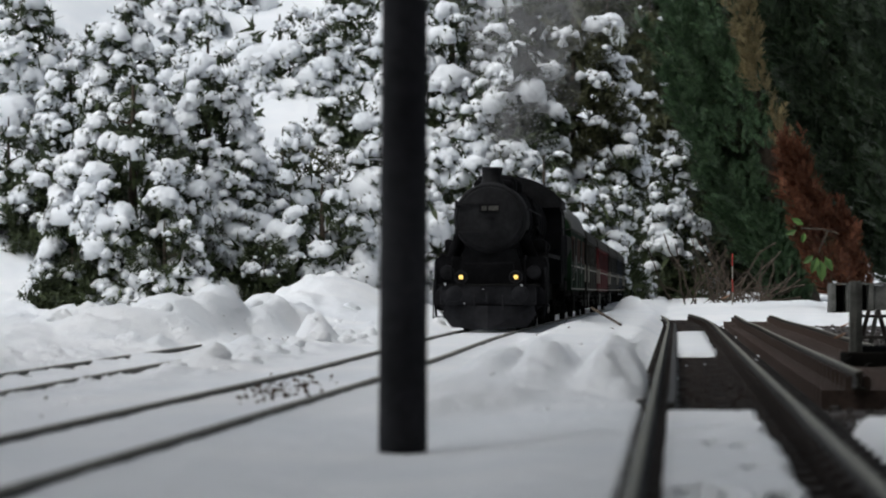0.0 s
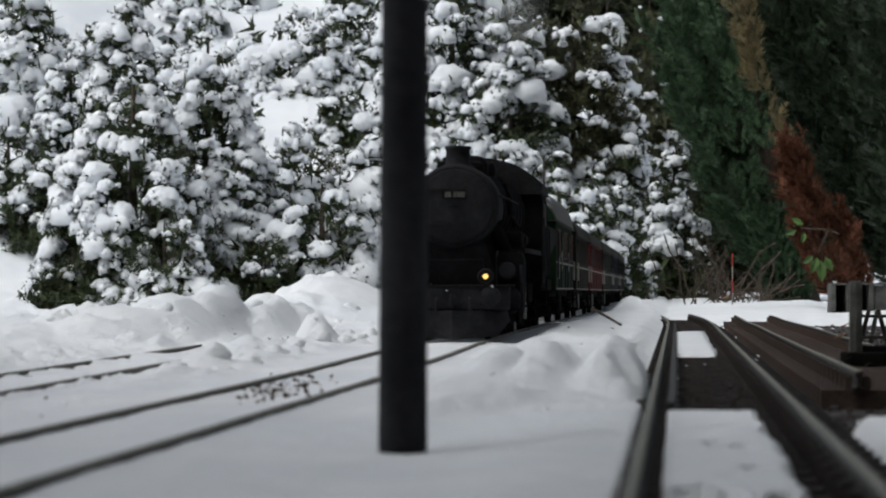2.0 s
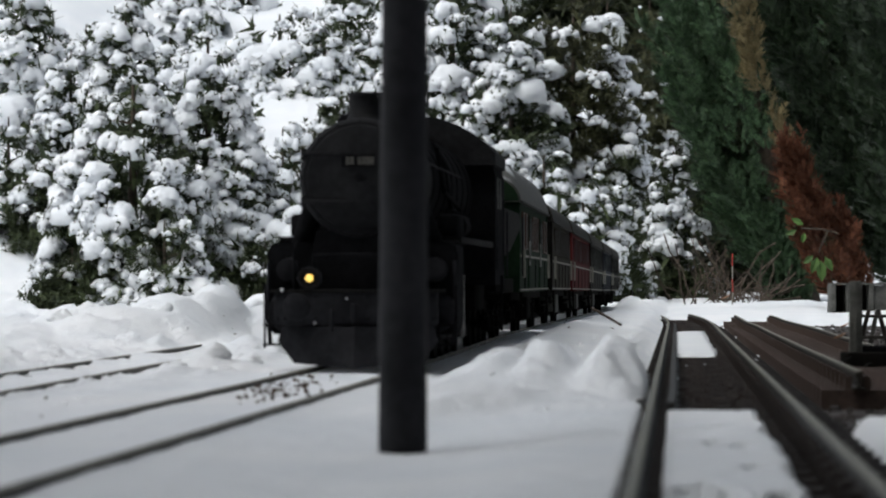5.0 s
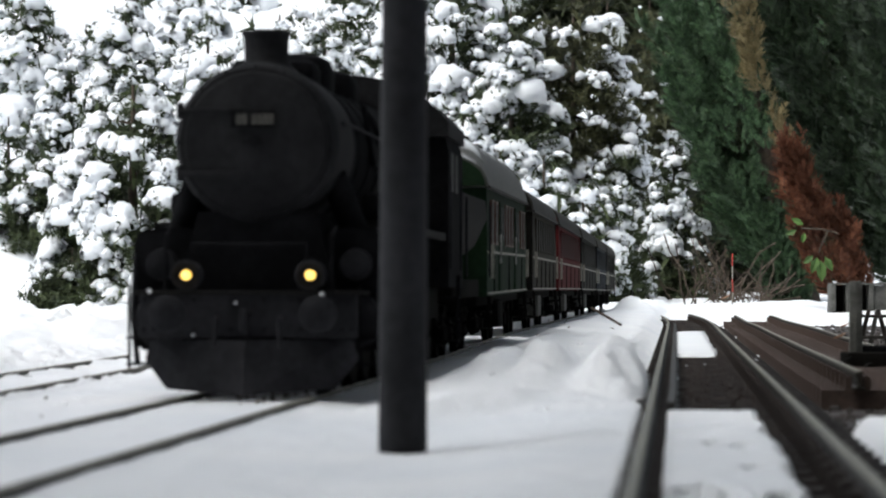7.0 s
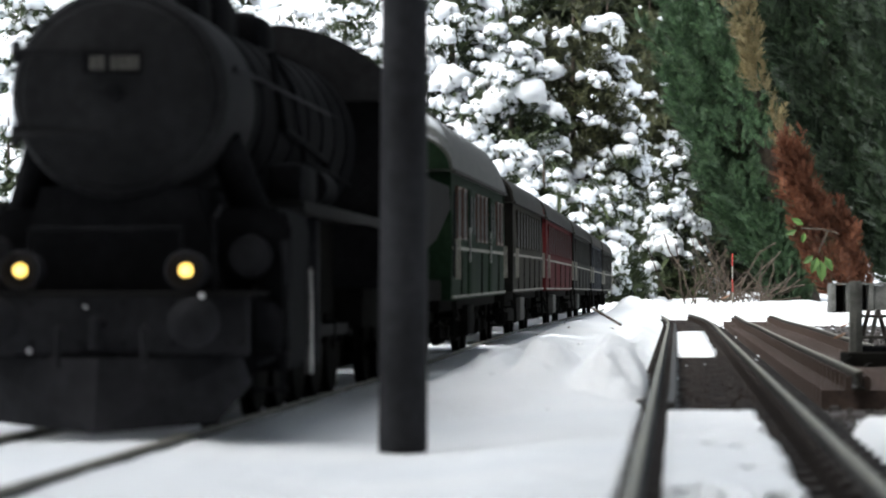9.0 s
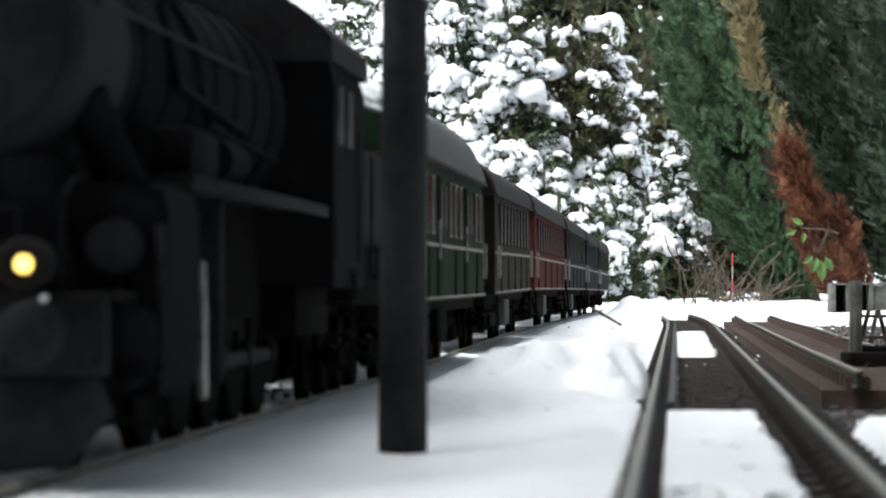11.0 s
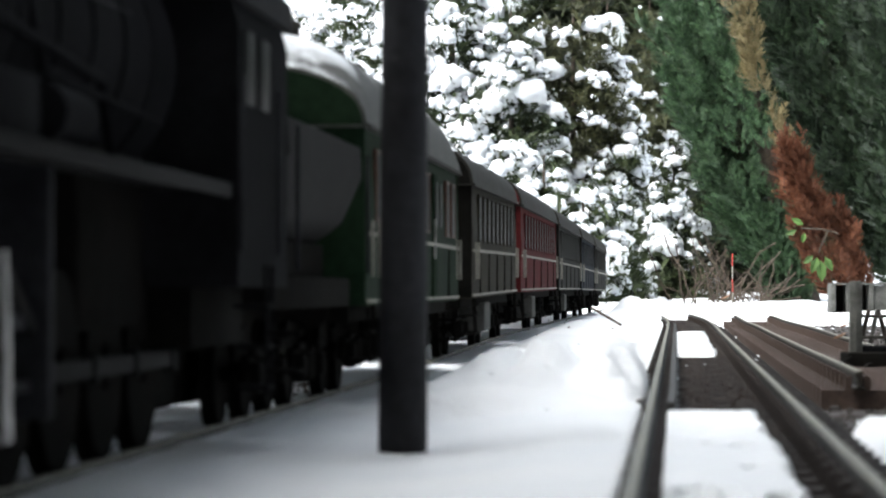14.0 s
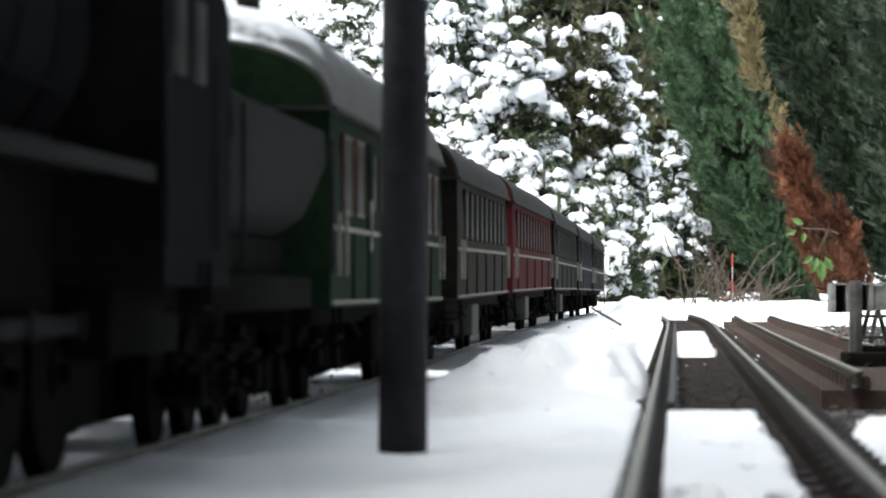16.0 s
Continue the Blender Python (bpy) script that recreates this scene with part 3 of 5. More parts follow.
        # cylinder block with piston cover and valve chest
        bm = B()
        prism(bm, [(s * 0.024, 0.017), (s * 0.046, 0.017), (s * 0.0475, 0.022), (s * 0.0475, 0.060), (s * 0.045, 0.064), (s * 0.024, 0.064)], 0.030, 0.075)
        bmesh.ops.bevel(bm, geom=bm.edges[:], offset=0.0015, segments=2, affect="EDGES")
        cyl = part("cylinder", bm, M_BLACK, e)
        bm = B()
        lathe(bm, [(0.003, 0.0255), (0.0095, 0.0262), (0.0105, 0.0275), (0.0105, 0.030)], (s * 0.0365, 0, 0.0285), "Y", 28)
        lathe(bm, [(0.002, 0.0240), (0.0058, 0.0248), (0.0062, 0.030)], (s * 0.0365, 0, 0.0500), "Y", 24)
        part("cylinder_cover", bm, M_PLOUGH, cyl)
        bm = B()
        pipe(bm, [(s * 0.0455, 0.028, 0.012), (s * 0.0470, 0.0275, 0.030), (s * 0.0462, 0.028, 0.0545)], 0.0011, 8)
        part("drain_pipe", bm, M_PLOUGH, cyl)
        bm = B()
        for z in (0.012, 0.022):
            box(bm, (s * 0.043, 0.021, z), (0.010, 0.007, 0.0011), 0.0003)
        rod(bm, (s * 0.0385, 0.0215, 0.010), (s * 0.0385, 0.0215, 0.042), 0.0006, seg=6)
        rod(bm, (s * 0.0475, 0.0215, 0.010), (s * 0.0475, 0.0215, 0.042), 0.0006, seg=6)
        part("front_step", bm, M_BLACK, e)
        bm = B()
        prism(bm, [(0.0855, 0.0145), (0.0905, 0.0150), (0.0895, 0.030), (0.0870, 0.047), (0.0850, 0.047), (0.0862, 0.030)], s * 0.0450, s * 0.0468, "X")
        part("cylinder_end_plate", bm, M_STEEL, cyl, "pale worn end plate")
        # slide bars and their bracket
        bm = B()
        box(bm, (s * 0.0365, 0.110, 0.0345), (0.004, 0.070, 0.0028), 0.0005)
        box(bm, (s * 0.0365, 0.110, 0.0225), (0.004, 0.070, 0.0022), 0.0005)
        box(bm, (s * 0.036, 0.146, 0.040), (0.012, 0.004, 0.048), 0.0008)
        part("slide_bar", bm, M_PLOUGH, e)
        # upright posts and railing on the front platform
        bm = B()
        pipe(bm, [(s * 0.0210, 0.004, 0.040), (s * 0.0210, 0.004, 0.058)], 0.0006)
        pipe(bm, [(s * 0.0305, 0.002, 0.036), (s * 0.0305, 0.002, 0.060), (s * 0.0305, 0.014, 0.064)], 0.0007)
        part("platform_stanchion", bm, M_BLACK, e)
        # buffers
        bm = B()
        rod(bm, (s * 0.0273, -0.001, 0.0315), (s * 0.0273, -0.010, 0.0315), 0.0042, 0.0036, seg=20)
        lathe(bm, [(0.002, -0.0165), (0.0055, -0.0160), (0.0068, -0.0150), (0.0069, -0.0138), (0.0030, -0.0132), (0.0026, -0.009)], (s * 0.0273, 0, 0.0315), "Y", 28)
        part("buffer", bm, M_PLOUGH, e, "round steel buffer")
        # headlamps
        bm = B()
        lathe(bm, [(0.0052, 0.010), (0.0056, 0.004), (0.0058, -0.0005), (0.0049, -0.0008), (0.0046, 0.0010)], (s * 0.0228, 0, 0.0458), "Y", 28)
        box(bm, (s * 0.0228, 0.006, 0.0400), (0.003, 0.004, 0.003))
        lamp = part("headlamp", bm, M_PLOUGH, e, "round headlamp with a lit yellow lens")
        bm = B()
        lathe(bm, [(0.0003, -0.0008), (0.0012, -0.0005), (0.0019, 0.0002), (0.0019, 0.0008)], (s * 0.0228, 0, 0.0458), "Y", 20)
        part("lens", bm, M_LAMP, lamp)
    # buffer beam, platform, coupling, railing
    bm = B()
    box(bm, (0, 0.002, 0.0305), (0.080, 0.0042, 0.0165), 0.0008)
    beam = part("buffer_beam", bm, M_PLOUGH, e)
    bm = B()
    for x in (-0.038, -0.0345, -0.0195, -0.006, 0.006, 0.0195, 0.0345, 0.038):
        for z in (0.0255, 0.0365):
            rod(bm, (x, -0.0001, z), (x, -0.0009, z), 0.0006, seg=6)
    tagged(part("rivets", bm, M_BLACK, beam), kind="stuff")
    bm = B()
    box(bm, (0, 0.014, 0.0392), (0.084, 0.030, 0.0014), 0.0004)
    part("front_platform", bm, M_TENDER, e)
    bm = B()
    pipe(bm, [(-0.0210, 0.004, 0.0575), (0.0210, 0.004, 0.0575)], 0.0006)
    part("platform_rail", bm, M_BLACK, e)
    bm = B()
    prism(bm, [(-0.030, 0.040), (0.030, 0.040), (0.022, 0.070), (-0.022, 0.070)], 0.024, 0.070)
    part("saddle", bm, M_BLACK, e)
    bm = B()
    rod(bm, (0, -0.001, 0.031), (0, -0.010, 0.030), 0.0016, seg=8)
    box(bm, (0, -0.010, 0.0285), (0.003, 0.003, 0.009), 0.001)
    for x in (-0.011, 0.012):
        pipe(bm, [(x, -0.001, 0.030), (x, -0.005, 0.029), (x * 1.05, -0.006, 0.019)], 0.0010)
    part("coupling", bm, M_PLOUGH, e)
    for x, z, k in ((-0.029, 0.0277, 0.0006), (-0.020, 0.0233, 0.0007), (-0.0044, 0.0355, 0.0006), (0.0274, 0.0386, 0.0008), (-0.036, 0.0398, 0.0009)):
        bm = B()
        bmesh.ops.create_icosphere(bm, subdivisions=2, radius=k)
        for p in bm.verts:
            p.co *= 1 + 0.4 * noise.noise(p.co * 900 + Vector((x * 99, 0, 0)))
            p.co += Vector((x, -0.0012, z))
        part("snow_fleck", bm, M_SNOW, e, "fleck of frozen snow")
    # two-bladed snow plough
    for s in (-1, 1):
        bm = B()
        o = [(0.0, -0.006, 0.0215), (0.037, 0.008, 0.0215), (0.0395, 0.010, 0.014), (0.031, 0.006, 0.0030), (0.0, -0.0125, 0.0008)]
        f = [bm.verts.new((s * x, y, z)) for x, y, z in o]
        g = [bm.verts.new((s * x, y + 0.0016, z)) for x, y, z in o]
        for i in range(5):
            bm.faces.new((f[i], f[(i + 1) % 5], g[(i + 1) % 5], g[i]))
        bm.faces.new(f)
        bm.faces.new(g)
        part("plough_blade", bm, M_PLOUGH, e, "dark grey snow plough blade")
    # frame, firebox, and an ash pan drawn long to stand for shade underneath
    bm = B()
    for s in (-1, 1):
        box(bm, (s * 0.0155, 0.215, 0.029), (0.0022, 0.40, 0.022), 0.0004)
    box(bm, (0, 0.30, 0.055), (0.050, 0.080, 0.050), 0.004)
    box(bm, (0, 0.15, 0.034), (0.030, 0.24, 0.012), 0.001)
    box(bm, (0, 0.395, 0.034), (0.070, 0.090, 0.018), 0.001)
    box(bm, (0, 0.395, 0.017), (0.034, 0.080, 0.020), 0.002)
    for y in (0.118, 0.165, 0.2165, 0.2675, 0.3185):
        box(bm, (0, y, 0.021), (0.036, 0.006, 0.022), 0.001)
    part("frame", bm, M_UNDER, e)
    part("ash_pan_shade_fill", prism(B(), [(-0.012, 0.005), (0.012, 0.005), (0.015, 0.034), (-0.015, 0.034)], 0.10, 0.43), M_UNDER, e)
    # cab with side windows and roof
    cab = part("cab", prism(B(), [(-0.0475, 0.041), (0.0475, 0.041), (0.0475, 0.108), (0.0455, 0.116), (-0.0455, 0.116), (-0.0475, 0.108)], 0.345, 0.440), M_BLACK, e, "black driver's cab")
    bm = B()
    prism(bm, [(-0.048, 0.1145)] + arc(0.062, 140.5, 39.5, 17, 0, 0.0825) + [(0.048, 0.1145)], 0.338, 0.447)
    part("cab_roof", bm, M_SOOT, cab)
    for s in (-1, 1):
        for y in (0.362, 0.390):
            bm = B()
            box(bm, (s * 0.0476, y, 0.098), (0.0008, 0.020, 0.019), 0.0002)
            part("cab_window", bm, M_GLASS, cab)
        for y in (0.342, 0.412):
            part("grab_rail", rod(B(), (s * 0.0487, y, 0.050), (s * 0.0487, y, 0.095), 0.0006, seg=6), M_PLOUGH, cab)
        bm = B()
        for z in (0.014, 0.025, 0.036):
            box(bm, (s * 0.0445, 0.395, z), (0.009, 0.014, 0.0011), 0.0003)
        for y in (0.389, 0.401):
            rod(bm, (s * 0.0485, y, 0.012), (s * 0.0485, y, 0.047), 0.0006, seg=6)
        part("cab_step", bm, M_BLACK, cab)
    # wheels and rods
    wheelset(e, 0.052, 0.0133)
    drv = [0.140, 0.191, 0.242, 0.293, 0.344]
    for y in drv:
        wheelset(e, y, 0.0218, 14)
    for s in (-1, 1):
        bm = B()
        box(bm, (0, 0.242, 0), (0.0022, 0.210, 0.0042), 0.0006)
        for y in drv:
            rod(bm, (-0.0018, y, 0), (0.0018, y, 0), 0.0034, seg=14)
        r = part("coupling_rod", bm, M_TENDER, e, "oily dark steel coupling rod")
        SPINNERS.append((r, None, 0.0218, (s * 0.0285, 0.0105)))
        bm = B()
        pipe(bm, [(s * 0.0365, 0.075, 0.0285), (s * 0.0365, 0.120, 0.0285)], 0.0012)
        box(bm, (s * 0.0365, 0.122, 0.0285), (0.005, 0.010, 0.009), 0.001)
        pipe(bm, [(s * 0.0385, 0.146, 0.050), (s * 0.0385, 0.150, 0.030), (s * 0.0385, 0.118, 0.046)], 0.0013)
        part("valve_gear", bm, M_TENDER, e)
    turning = [row[0] for row in SPINNERS]
    for ob in e.children_recursive:
        if ob not in turning:
            ob.data.transform(Matrix.Diagonal((1, 1, 0.974, 1)))
    MOVERS.append((e, 0.0))
    return e


def build_tender(offset):
    e = thing("tender", "grey-black tub-shaped tender with curved sides", "tender")
    bm = B()
    prof = [(0.0455 * math.cos(a), 0.0755 + 0.0265 * math.sin(a)) for a in [radians(d) for d in range(205, 340, 9)]] + [(0.0468, 0.078), (0.0462, 0.0885), (0.030, 0.0905), (-0.030, 0.0905), (-0.0462, 0.0885), (-0.0468, 0.078)]
    prism(bm, prof, 0.004, 0.204)
    part("tub", bm, M_TENDER, e, "weathered grey rounded water tub")
    bm = B()
    prism(bm, [(-0.034, 0.0900), (0.034, 0.0900), (0.028, 0.097), (-0.028, 0.097)], 0.02, 0.145)
    part("coal_bunker", bm, M_SOOT, e)
    bm = B()
    rng = random.Random(4)
    for i in range(150):
        c = (rng.uniform(-0.026, 0.026), rng.uniform(0.026, 0.140), 0.097 + rng.uniform(-0.001, 0.003))
        box(bm, c, (rng.uniform(0.003, 0.007),) * 3, 0, Euler((rng.random() * 3, rng.random() * 3, 0)).to_matrix().to_4x4())
    part("coal", bm, M_SOOT, e)
    bm = B()
    box(bm, (0, 0.104, 0.0385), (0.084, 0.208, 0.010), 0.001)
    part("underframe", bm, M_UNDER, e)
    part("tank_saddle", box(B(), (0, 0.104, 0.0490), (0.066, 0.204, 0.012), 0.001), M_UNDER, e)
    # beam deepened into a dark block that stands for shade below the tub
    part("centre_beam_shade_fill", box(B(), (0, 0.104, 0.0205), (0.030, 0.198, 0.028), 0.001), M_UNDER, e)
    for s in (-1, 1):
        for y in (0.010, 0.206):
            part("grab_rail", rod(B(), (s * 0.0485, y, 0.045), (s * 0.0485, y, 0.086), 0.0007, seg=6), M_PLOUGH, e)
        bm = B()
        for z in (0.016, 0.027):
            box(bm, (s * 0.044, 0.018, z), (0.009, 0.012, 0.0012), 0.0003)
        part("step", bm, M_UNDER, e)
    for y0 in (0.054, 0.158):
        bogie(e, y0, 0.0145)
    MOVERS.append((e, offset))


def bogie(parent, y, r):
    bm = B()
    for s in (-1, 1):
        prism(bm, [(y - 0.034, r - 0.002), (y - 0.030, r + 0.006), (y - 0.008, r + 0.0035), (y + 0.008, r + 0.0035), (y + 0.030, r + 0.006), (y + 0.034, r - 0.002), (y + 0.026, r - 0.001), (y + 0.009, r - 0.006), (y - 0.009, r - 0.006), (y - 0.026, r - 0.001)], s * 0.0300, s * 0.0325, "X")
        for d in (-0.026, 0.026):
            box(bm, (s * 0.0335, y + d, r), (0.005, 0.0085, 0.008), 0.0012)
            box(bm, (s * 0.0338, y + d, r + 0.0065), (0.0026, 0.017, 0.0022), 0.0004)
        for d in (-0.005, 0.0, 0.005):
            rod(bm, (s * 0.0335, y + d, r - 0.005), (s * 0.0335, y + d, r + 0.004), 0.0019, seg=8)
    box(bm, (0, y, r + 0.006), (0.050, 0.014, 0.006), 0.001)
    b = part("bogie", bm, M_UNDER, parent)
    for d in (-0.026, 0.026):
        wheelset(parent, y + d, r)
    return b


def build_coach(offset, paint, label, length, windows, line=True, doors=(), skirt=None, frames=None, boxes=True, ends=None, top_mat=None, z1=0.0965, rise=0.0255, dome=0.0):
    """windows: (from, to, count) runs along the side."""
    e = thing("passenger_coach", label, "railway coach", "coaches of the train")
    hw, z0 = 0.0452, 0.0335
    bm = B()
    prism(bm, [(-hw, z0), (hw, z0), (hw + 0.0004, 0.070), (hw - 0.0012, z1), (-hw + 0.0012, z1), (-hw - 0.0004, 0.070)], 0.004, length - 0.004)
    bmesh.ops.bevel(bm, geom=[x for x in bm.edges if abs(x.verts[0].co.y - x.verts[1].co.y) < 1e-6], offset=0.0012, segments=2, affect="EDGES")
    part("body", bm, paint, e)
    # barrel roof that overhangs the ends
    top = [(hw + 0.0012, z1 - 0.002)] + [(hw * math.cos(a) * 1.015, z1 + rise * math.sin(a) ** 0.9) for a in [radians(d) for d in range(6, 178, 6)]] + [(-hw - 0.0012, z1 - 0.002)]
    bm = B()
    rings = []
    for y, k in ((0.0, 1 - dome), (0.006, 1 - dome * 0.8), (0.016, 1 - dome * 0.45), (0.032, 1 - dome * 0.12), (0.05, 1), (length - 0.05, 1), (length - 0.032, 1 - dome * 0.12), (length - 0.016, 1 - dome * 0.45), (length, 1 - dome)):
        rings.append([bm.verts.new((u, y, v if v < z1 else z1 + (v - z1) * k)) for u, v in top])
    for a, b in zip(rings, rings[1:]):
        for k in range(len(top)):
            bm.faces.new((a[k], a[(k + 1) % len(top)], b[(k + 1) % len(top)], b[k]))
    bm.faces.new(rings[0])
    bm.faces.new(rings[-1])
    roof = part("roof", bm, top_mat or M_ROOF, e, "grey barrel roof dusted with snow")
    for y in span(0.05, length - 0.05, 6):
        bm = B()
        lathe(bm, [(0.0040, z1 + rise - 0.002), (0.0040, z1 + rise + 0.001), (0.0052, z1 + rise + 0.0015), (0.0040, z1 + rise + 0.0035), (0.0010, z1 + rise + 0.0045)], (0.012 if int(y * 100) % 2 else -0.012, y, 0), "Z", 14)
        part("ventilator", bm, M_ROOF, roof)
    # gutter and lines
    for s in (-1, 1):
        x = s * (hw + 0.0006)
        bm = B()
        box(bm, (s * (hw + 0.0012), length / 2, z1 - 0.0015), (0.0016, length - 0.004, 0.0016))
        part("gutter", bm, M_ROOF, e)
        if line:
            bm = B()
            box(bm, (x + s * 0.0002, length / 2, 0.0595), (0.0009, length - 0.012, 0.0015))
            part("waist_line", bm, M_LINE, e, "pale line along the waist")
            bm = B()
            box(bm, (x, length / 2, 0.0352), (0.0008, length - 0.012, 0.0011))
            part("sill_line", bm, M_LINE, e)
        for a, b, n in windows:
            pitch = (b - a) / n
            for i in range(n):
                y = a + pitch * (i + 0.5)
                w = pitch * 0.62
                bm = B()
                box(bm, (s * (hw - 0.0002), y, 0.0775), (0.0018, w, 0.0240), 0.0003)
                win = part("window", bm, M_GLASS, e)
                fb = B()
                for dy in (-1, 1):
                    box(fb, (x - s * 0.0002, y + dy * (w / 2 + 0.0006), 0.0775), (0.0014, 0.0013, 0.0266))
                for dz in (-1, 1):
                    box(fb, (x - s * 0.0002, y, 0.0775 + dz * 0.0126), (0.0013, w + 0.0024, 0.0013))
                part("window_frame", fb, frames or paint, win)
        for y in doors:
            bm = B()
            box(bm, (x - s * 0.0004, y, 0.0635), (0.0016, 0.052, 0.0560), 0.0004)
            d = part("sliding_door", bm, paint, e)
            bm = B()
            for dy in (-0.012, 0.012):
                box(bm, (x + s * 0.0003, y + dy, 0.0780), (0.0010, 0.014, 0.020), 0.0002)
            part("door_window", bm, M_GLASS, d)
            bm = B()
            box(bm, (x + s * 0.0006, y - 0.024, 0.062), (0.0016, 0.0012, 0.018), 0.0003)
            part("door_handle", bm, M_STEEL, d)
        # panel seams
        for y in span(0.07, length - 0.07, 5):
            part("panel_seam", box(B(), (x - s * 0.0004, y, 0.0470), (0.0012, 0.0007, 0.0230)), M_UNDER, e)
        # grab rails at the end doors
        for y in (0.012, 0.034, length - 0.034, length - 0.012):
            part("grab_rail", rod(B(), (s * (hw + 0.0020), y, 0.044), (s * (hw + 0.0020), y, 0.064), 0.0006, seg=6), M_LINE, e)
        for y in (0.023, length - 0.023):
            bm = B()
            for z in (0.014, 0.024):
                box(bm, (s * 0.042, y, z), (0.009, 0.020, 0.0012), 0.0003)
            for d in (-0.009, 0.009):
                rod(bm, (s * 0.046, y + d, 0.013), (s * 0.045, y + d, 0.034), 0.0006, seg=5)
            part("footstep", bm, M_UNDER, e)
    # underframe, boxes, trusses
    bm = B()
    box(bm, (0, length / 2, 0.0305), (0.078, length - 0.012, 0.006), 0.0008)
    for s in (-1, 1):
        pipe(bm, [(s * 0.037, 0.13, 0.030), (s * 0.037, 0.20, 0.015), (s * 0.037, length - 0.20, 0.015), (s * 0.037, length - 0.13, 0.030)], 0.0013, 6)
    part("underframe", bm, M_UNDER, e)
    if boxes:
        for x, k in ((0.034, 0.42), (-0.034, 0.60)):
            part("battery_box", box(B(), (x, length * k, 0.021), (0.016, 0.055, 0.017), 0.001), skirt or M_UNDER, e, "grey battery box" if skirt else "")
        bm = B()
        rod(bm, (0.020, length * 0.56, 0.021), (0.020, length * 0.72, 0.021), 0.008, seg=16)
        part("air_tank", bm, M_UNDER, e)
    # brake gear as one dark block, added for the shade under the coach
    part("brake_gear_shade_fill", box(B(), (0, length / 2, 0.0185), (0.032, length - 0.05, 0.024), 0.002), M_UNDER, e)
    # end gangways and buffers
    for y, sg in ((0.0, -1), (length, 1)):
        bm = B()
        for k in range(4):
            box(bm, (0, y + sg * (0.0012 + 0.0066 * k), 0.068), (0.040 - 0.003 * (k % 2), 0.0064, 0.062), 0.0004)
        part("gangway", bm, M_UNDER, e, "black folding gangway")
        part("end_wall", box(B(), (0, y - sg * 0.0036, (0.034 + z1) / 2), (0.0905, 0.0020, z1 - 0.034), 0.0006), ends or M_UNDER, e)
        arch = [(u * 0.965, z1 - 0.001 if v < z1 else z1 + (v - z1) * (1 - dome) * 0.93) for u, v in top]
        part("end_arch", prism(B(), arch, y + sg * 0.0008, y - sg * 0.003), ends or M_UNDER, e)
        for s in (-1, 1):
            bm = B()
            rod(bm, (s * 0.0273, y - sg * 0.004, 0.0315), (s * 0.0273, y + sg * 0.007, 0.0315), 0.0030, seg=12)
            rod(bm, (s * 0.0273, y + sg * 0.007, 0.0315), (s * 0.0273, y + sg * 0.0085, 0.0315), 0.0060, seg=16)
            part("buffer", bm, M_UNDER, e)
    for y in (0.085, length - 0.085):
        bogie(e, y, 0.0156)
    MOVERS.append((e, offset))
    return e


build_locomotive()
build_tender(0.446)
C0 = 0.672
build_coach(C0, M_GREEN, "dark green luggage coach with brown window frames and sliding doors", 0.468, [(0.03, 0.11, 2), (0.18, 0.285, 3), (0.37, 0.44, 2)], True, (0.145, 0.325), None, M_BROWN, True, M_GREEN, M_ROOF_SNOW, 0.0990, 0.0365, 0.42)
for start, length, count, paint, text, box_mat, end in (
        (1.238, 0.462, 9, M_OLIVE, "grey-green passenger coach with a pale waist line", M_GREY, None),
        (1.760, 0.640, 12, M_RED, "wine-red dining coach with a pale waist line", M_GREY, M_RED),
        (2.462, 0.630, 12, M_SLATE, "slate-green passenger coach with grey battery boxes", M_GREY, None),
        (3.155, 0.540, 10, M_BLUE, "blue-black passenger coach with a white waist line", None, None),
        (3.755, 0.640, 12, M_SLATE, "dark grey-green coach at the end of the train", None, None)):
    build_coach(start, paint, text, length, [(0.045, length - 0.045, count)], True, (), box_mat, None, True, end)


def motions():
    ts = [i * 0.1 for i in range(161)]
    for e, off in MOVERS:
        walk(e, [(t, on_track(lead(t) + off / STRETCH)) for t in ts[::2]])
    start = lead(0.0)
    for ob, y, r, extra in SPINNERS:
        rows = []
        for t in ts:
            a = (start - lead(t)) * STRETCH / r
            if y is None:
                x, c = extra
                rows.append((t, pose(x, -c * math.cos(a), 0.0218 + c * math.sin(a))))
            else:
                rows.append((t, pose(0, y, r, math.degrees(a))))
        walk(ob, rows)
    for ob, (x, y, z), dx, dz in PUFFS:
        walk(ob, [(t, pose(x + dx * t, y, z + dz * t, 0, 6 * t, 4 * t)) for t in (0, 2, 4, 8, 12, 16)])


# ---- trees and hedges ----
RNG = np.random.default_rng(7)


def needle_tuft(seed, n=22):
    """A twig tip bristling with needles; unit length along z."""
    r = np.random.default_rng(seed)
    v, f = [], []
    for i in range(n):
        base = np.array([0, 0, r.uniform(-0.7, 0.6)])
        a, up = r.uniform(0, 2 * np.pi), r.uniform(-0.1, 0.9)
        d = np.array([np.cos(a), np.sin(a), up])
        d /= np.linalg.norm(d)
        side = np.cross(d, r.normal(size=3))
        side /= np.linalg.norm(side) + 1e-9
        L, w = r.uniform(0.28, 0.55), 0.075
        k = len(v)
        v += [base + side * w, base - side * w, base + d * L]
        f.append((k, k + 1, k + 2))
    return np.array(v), np.array(f)


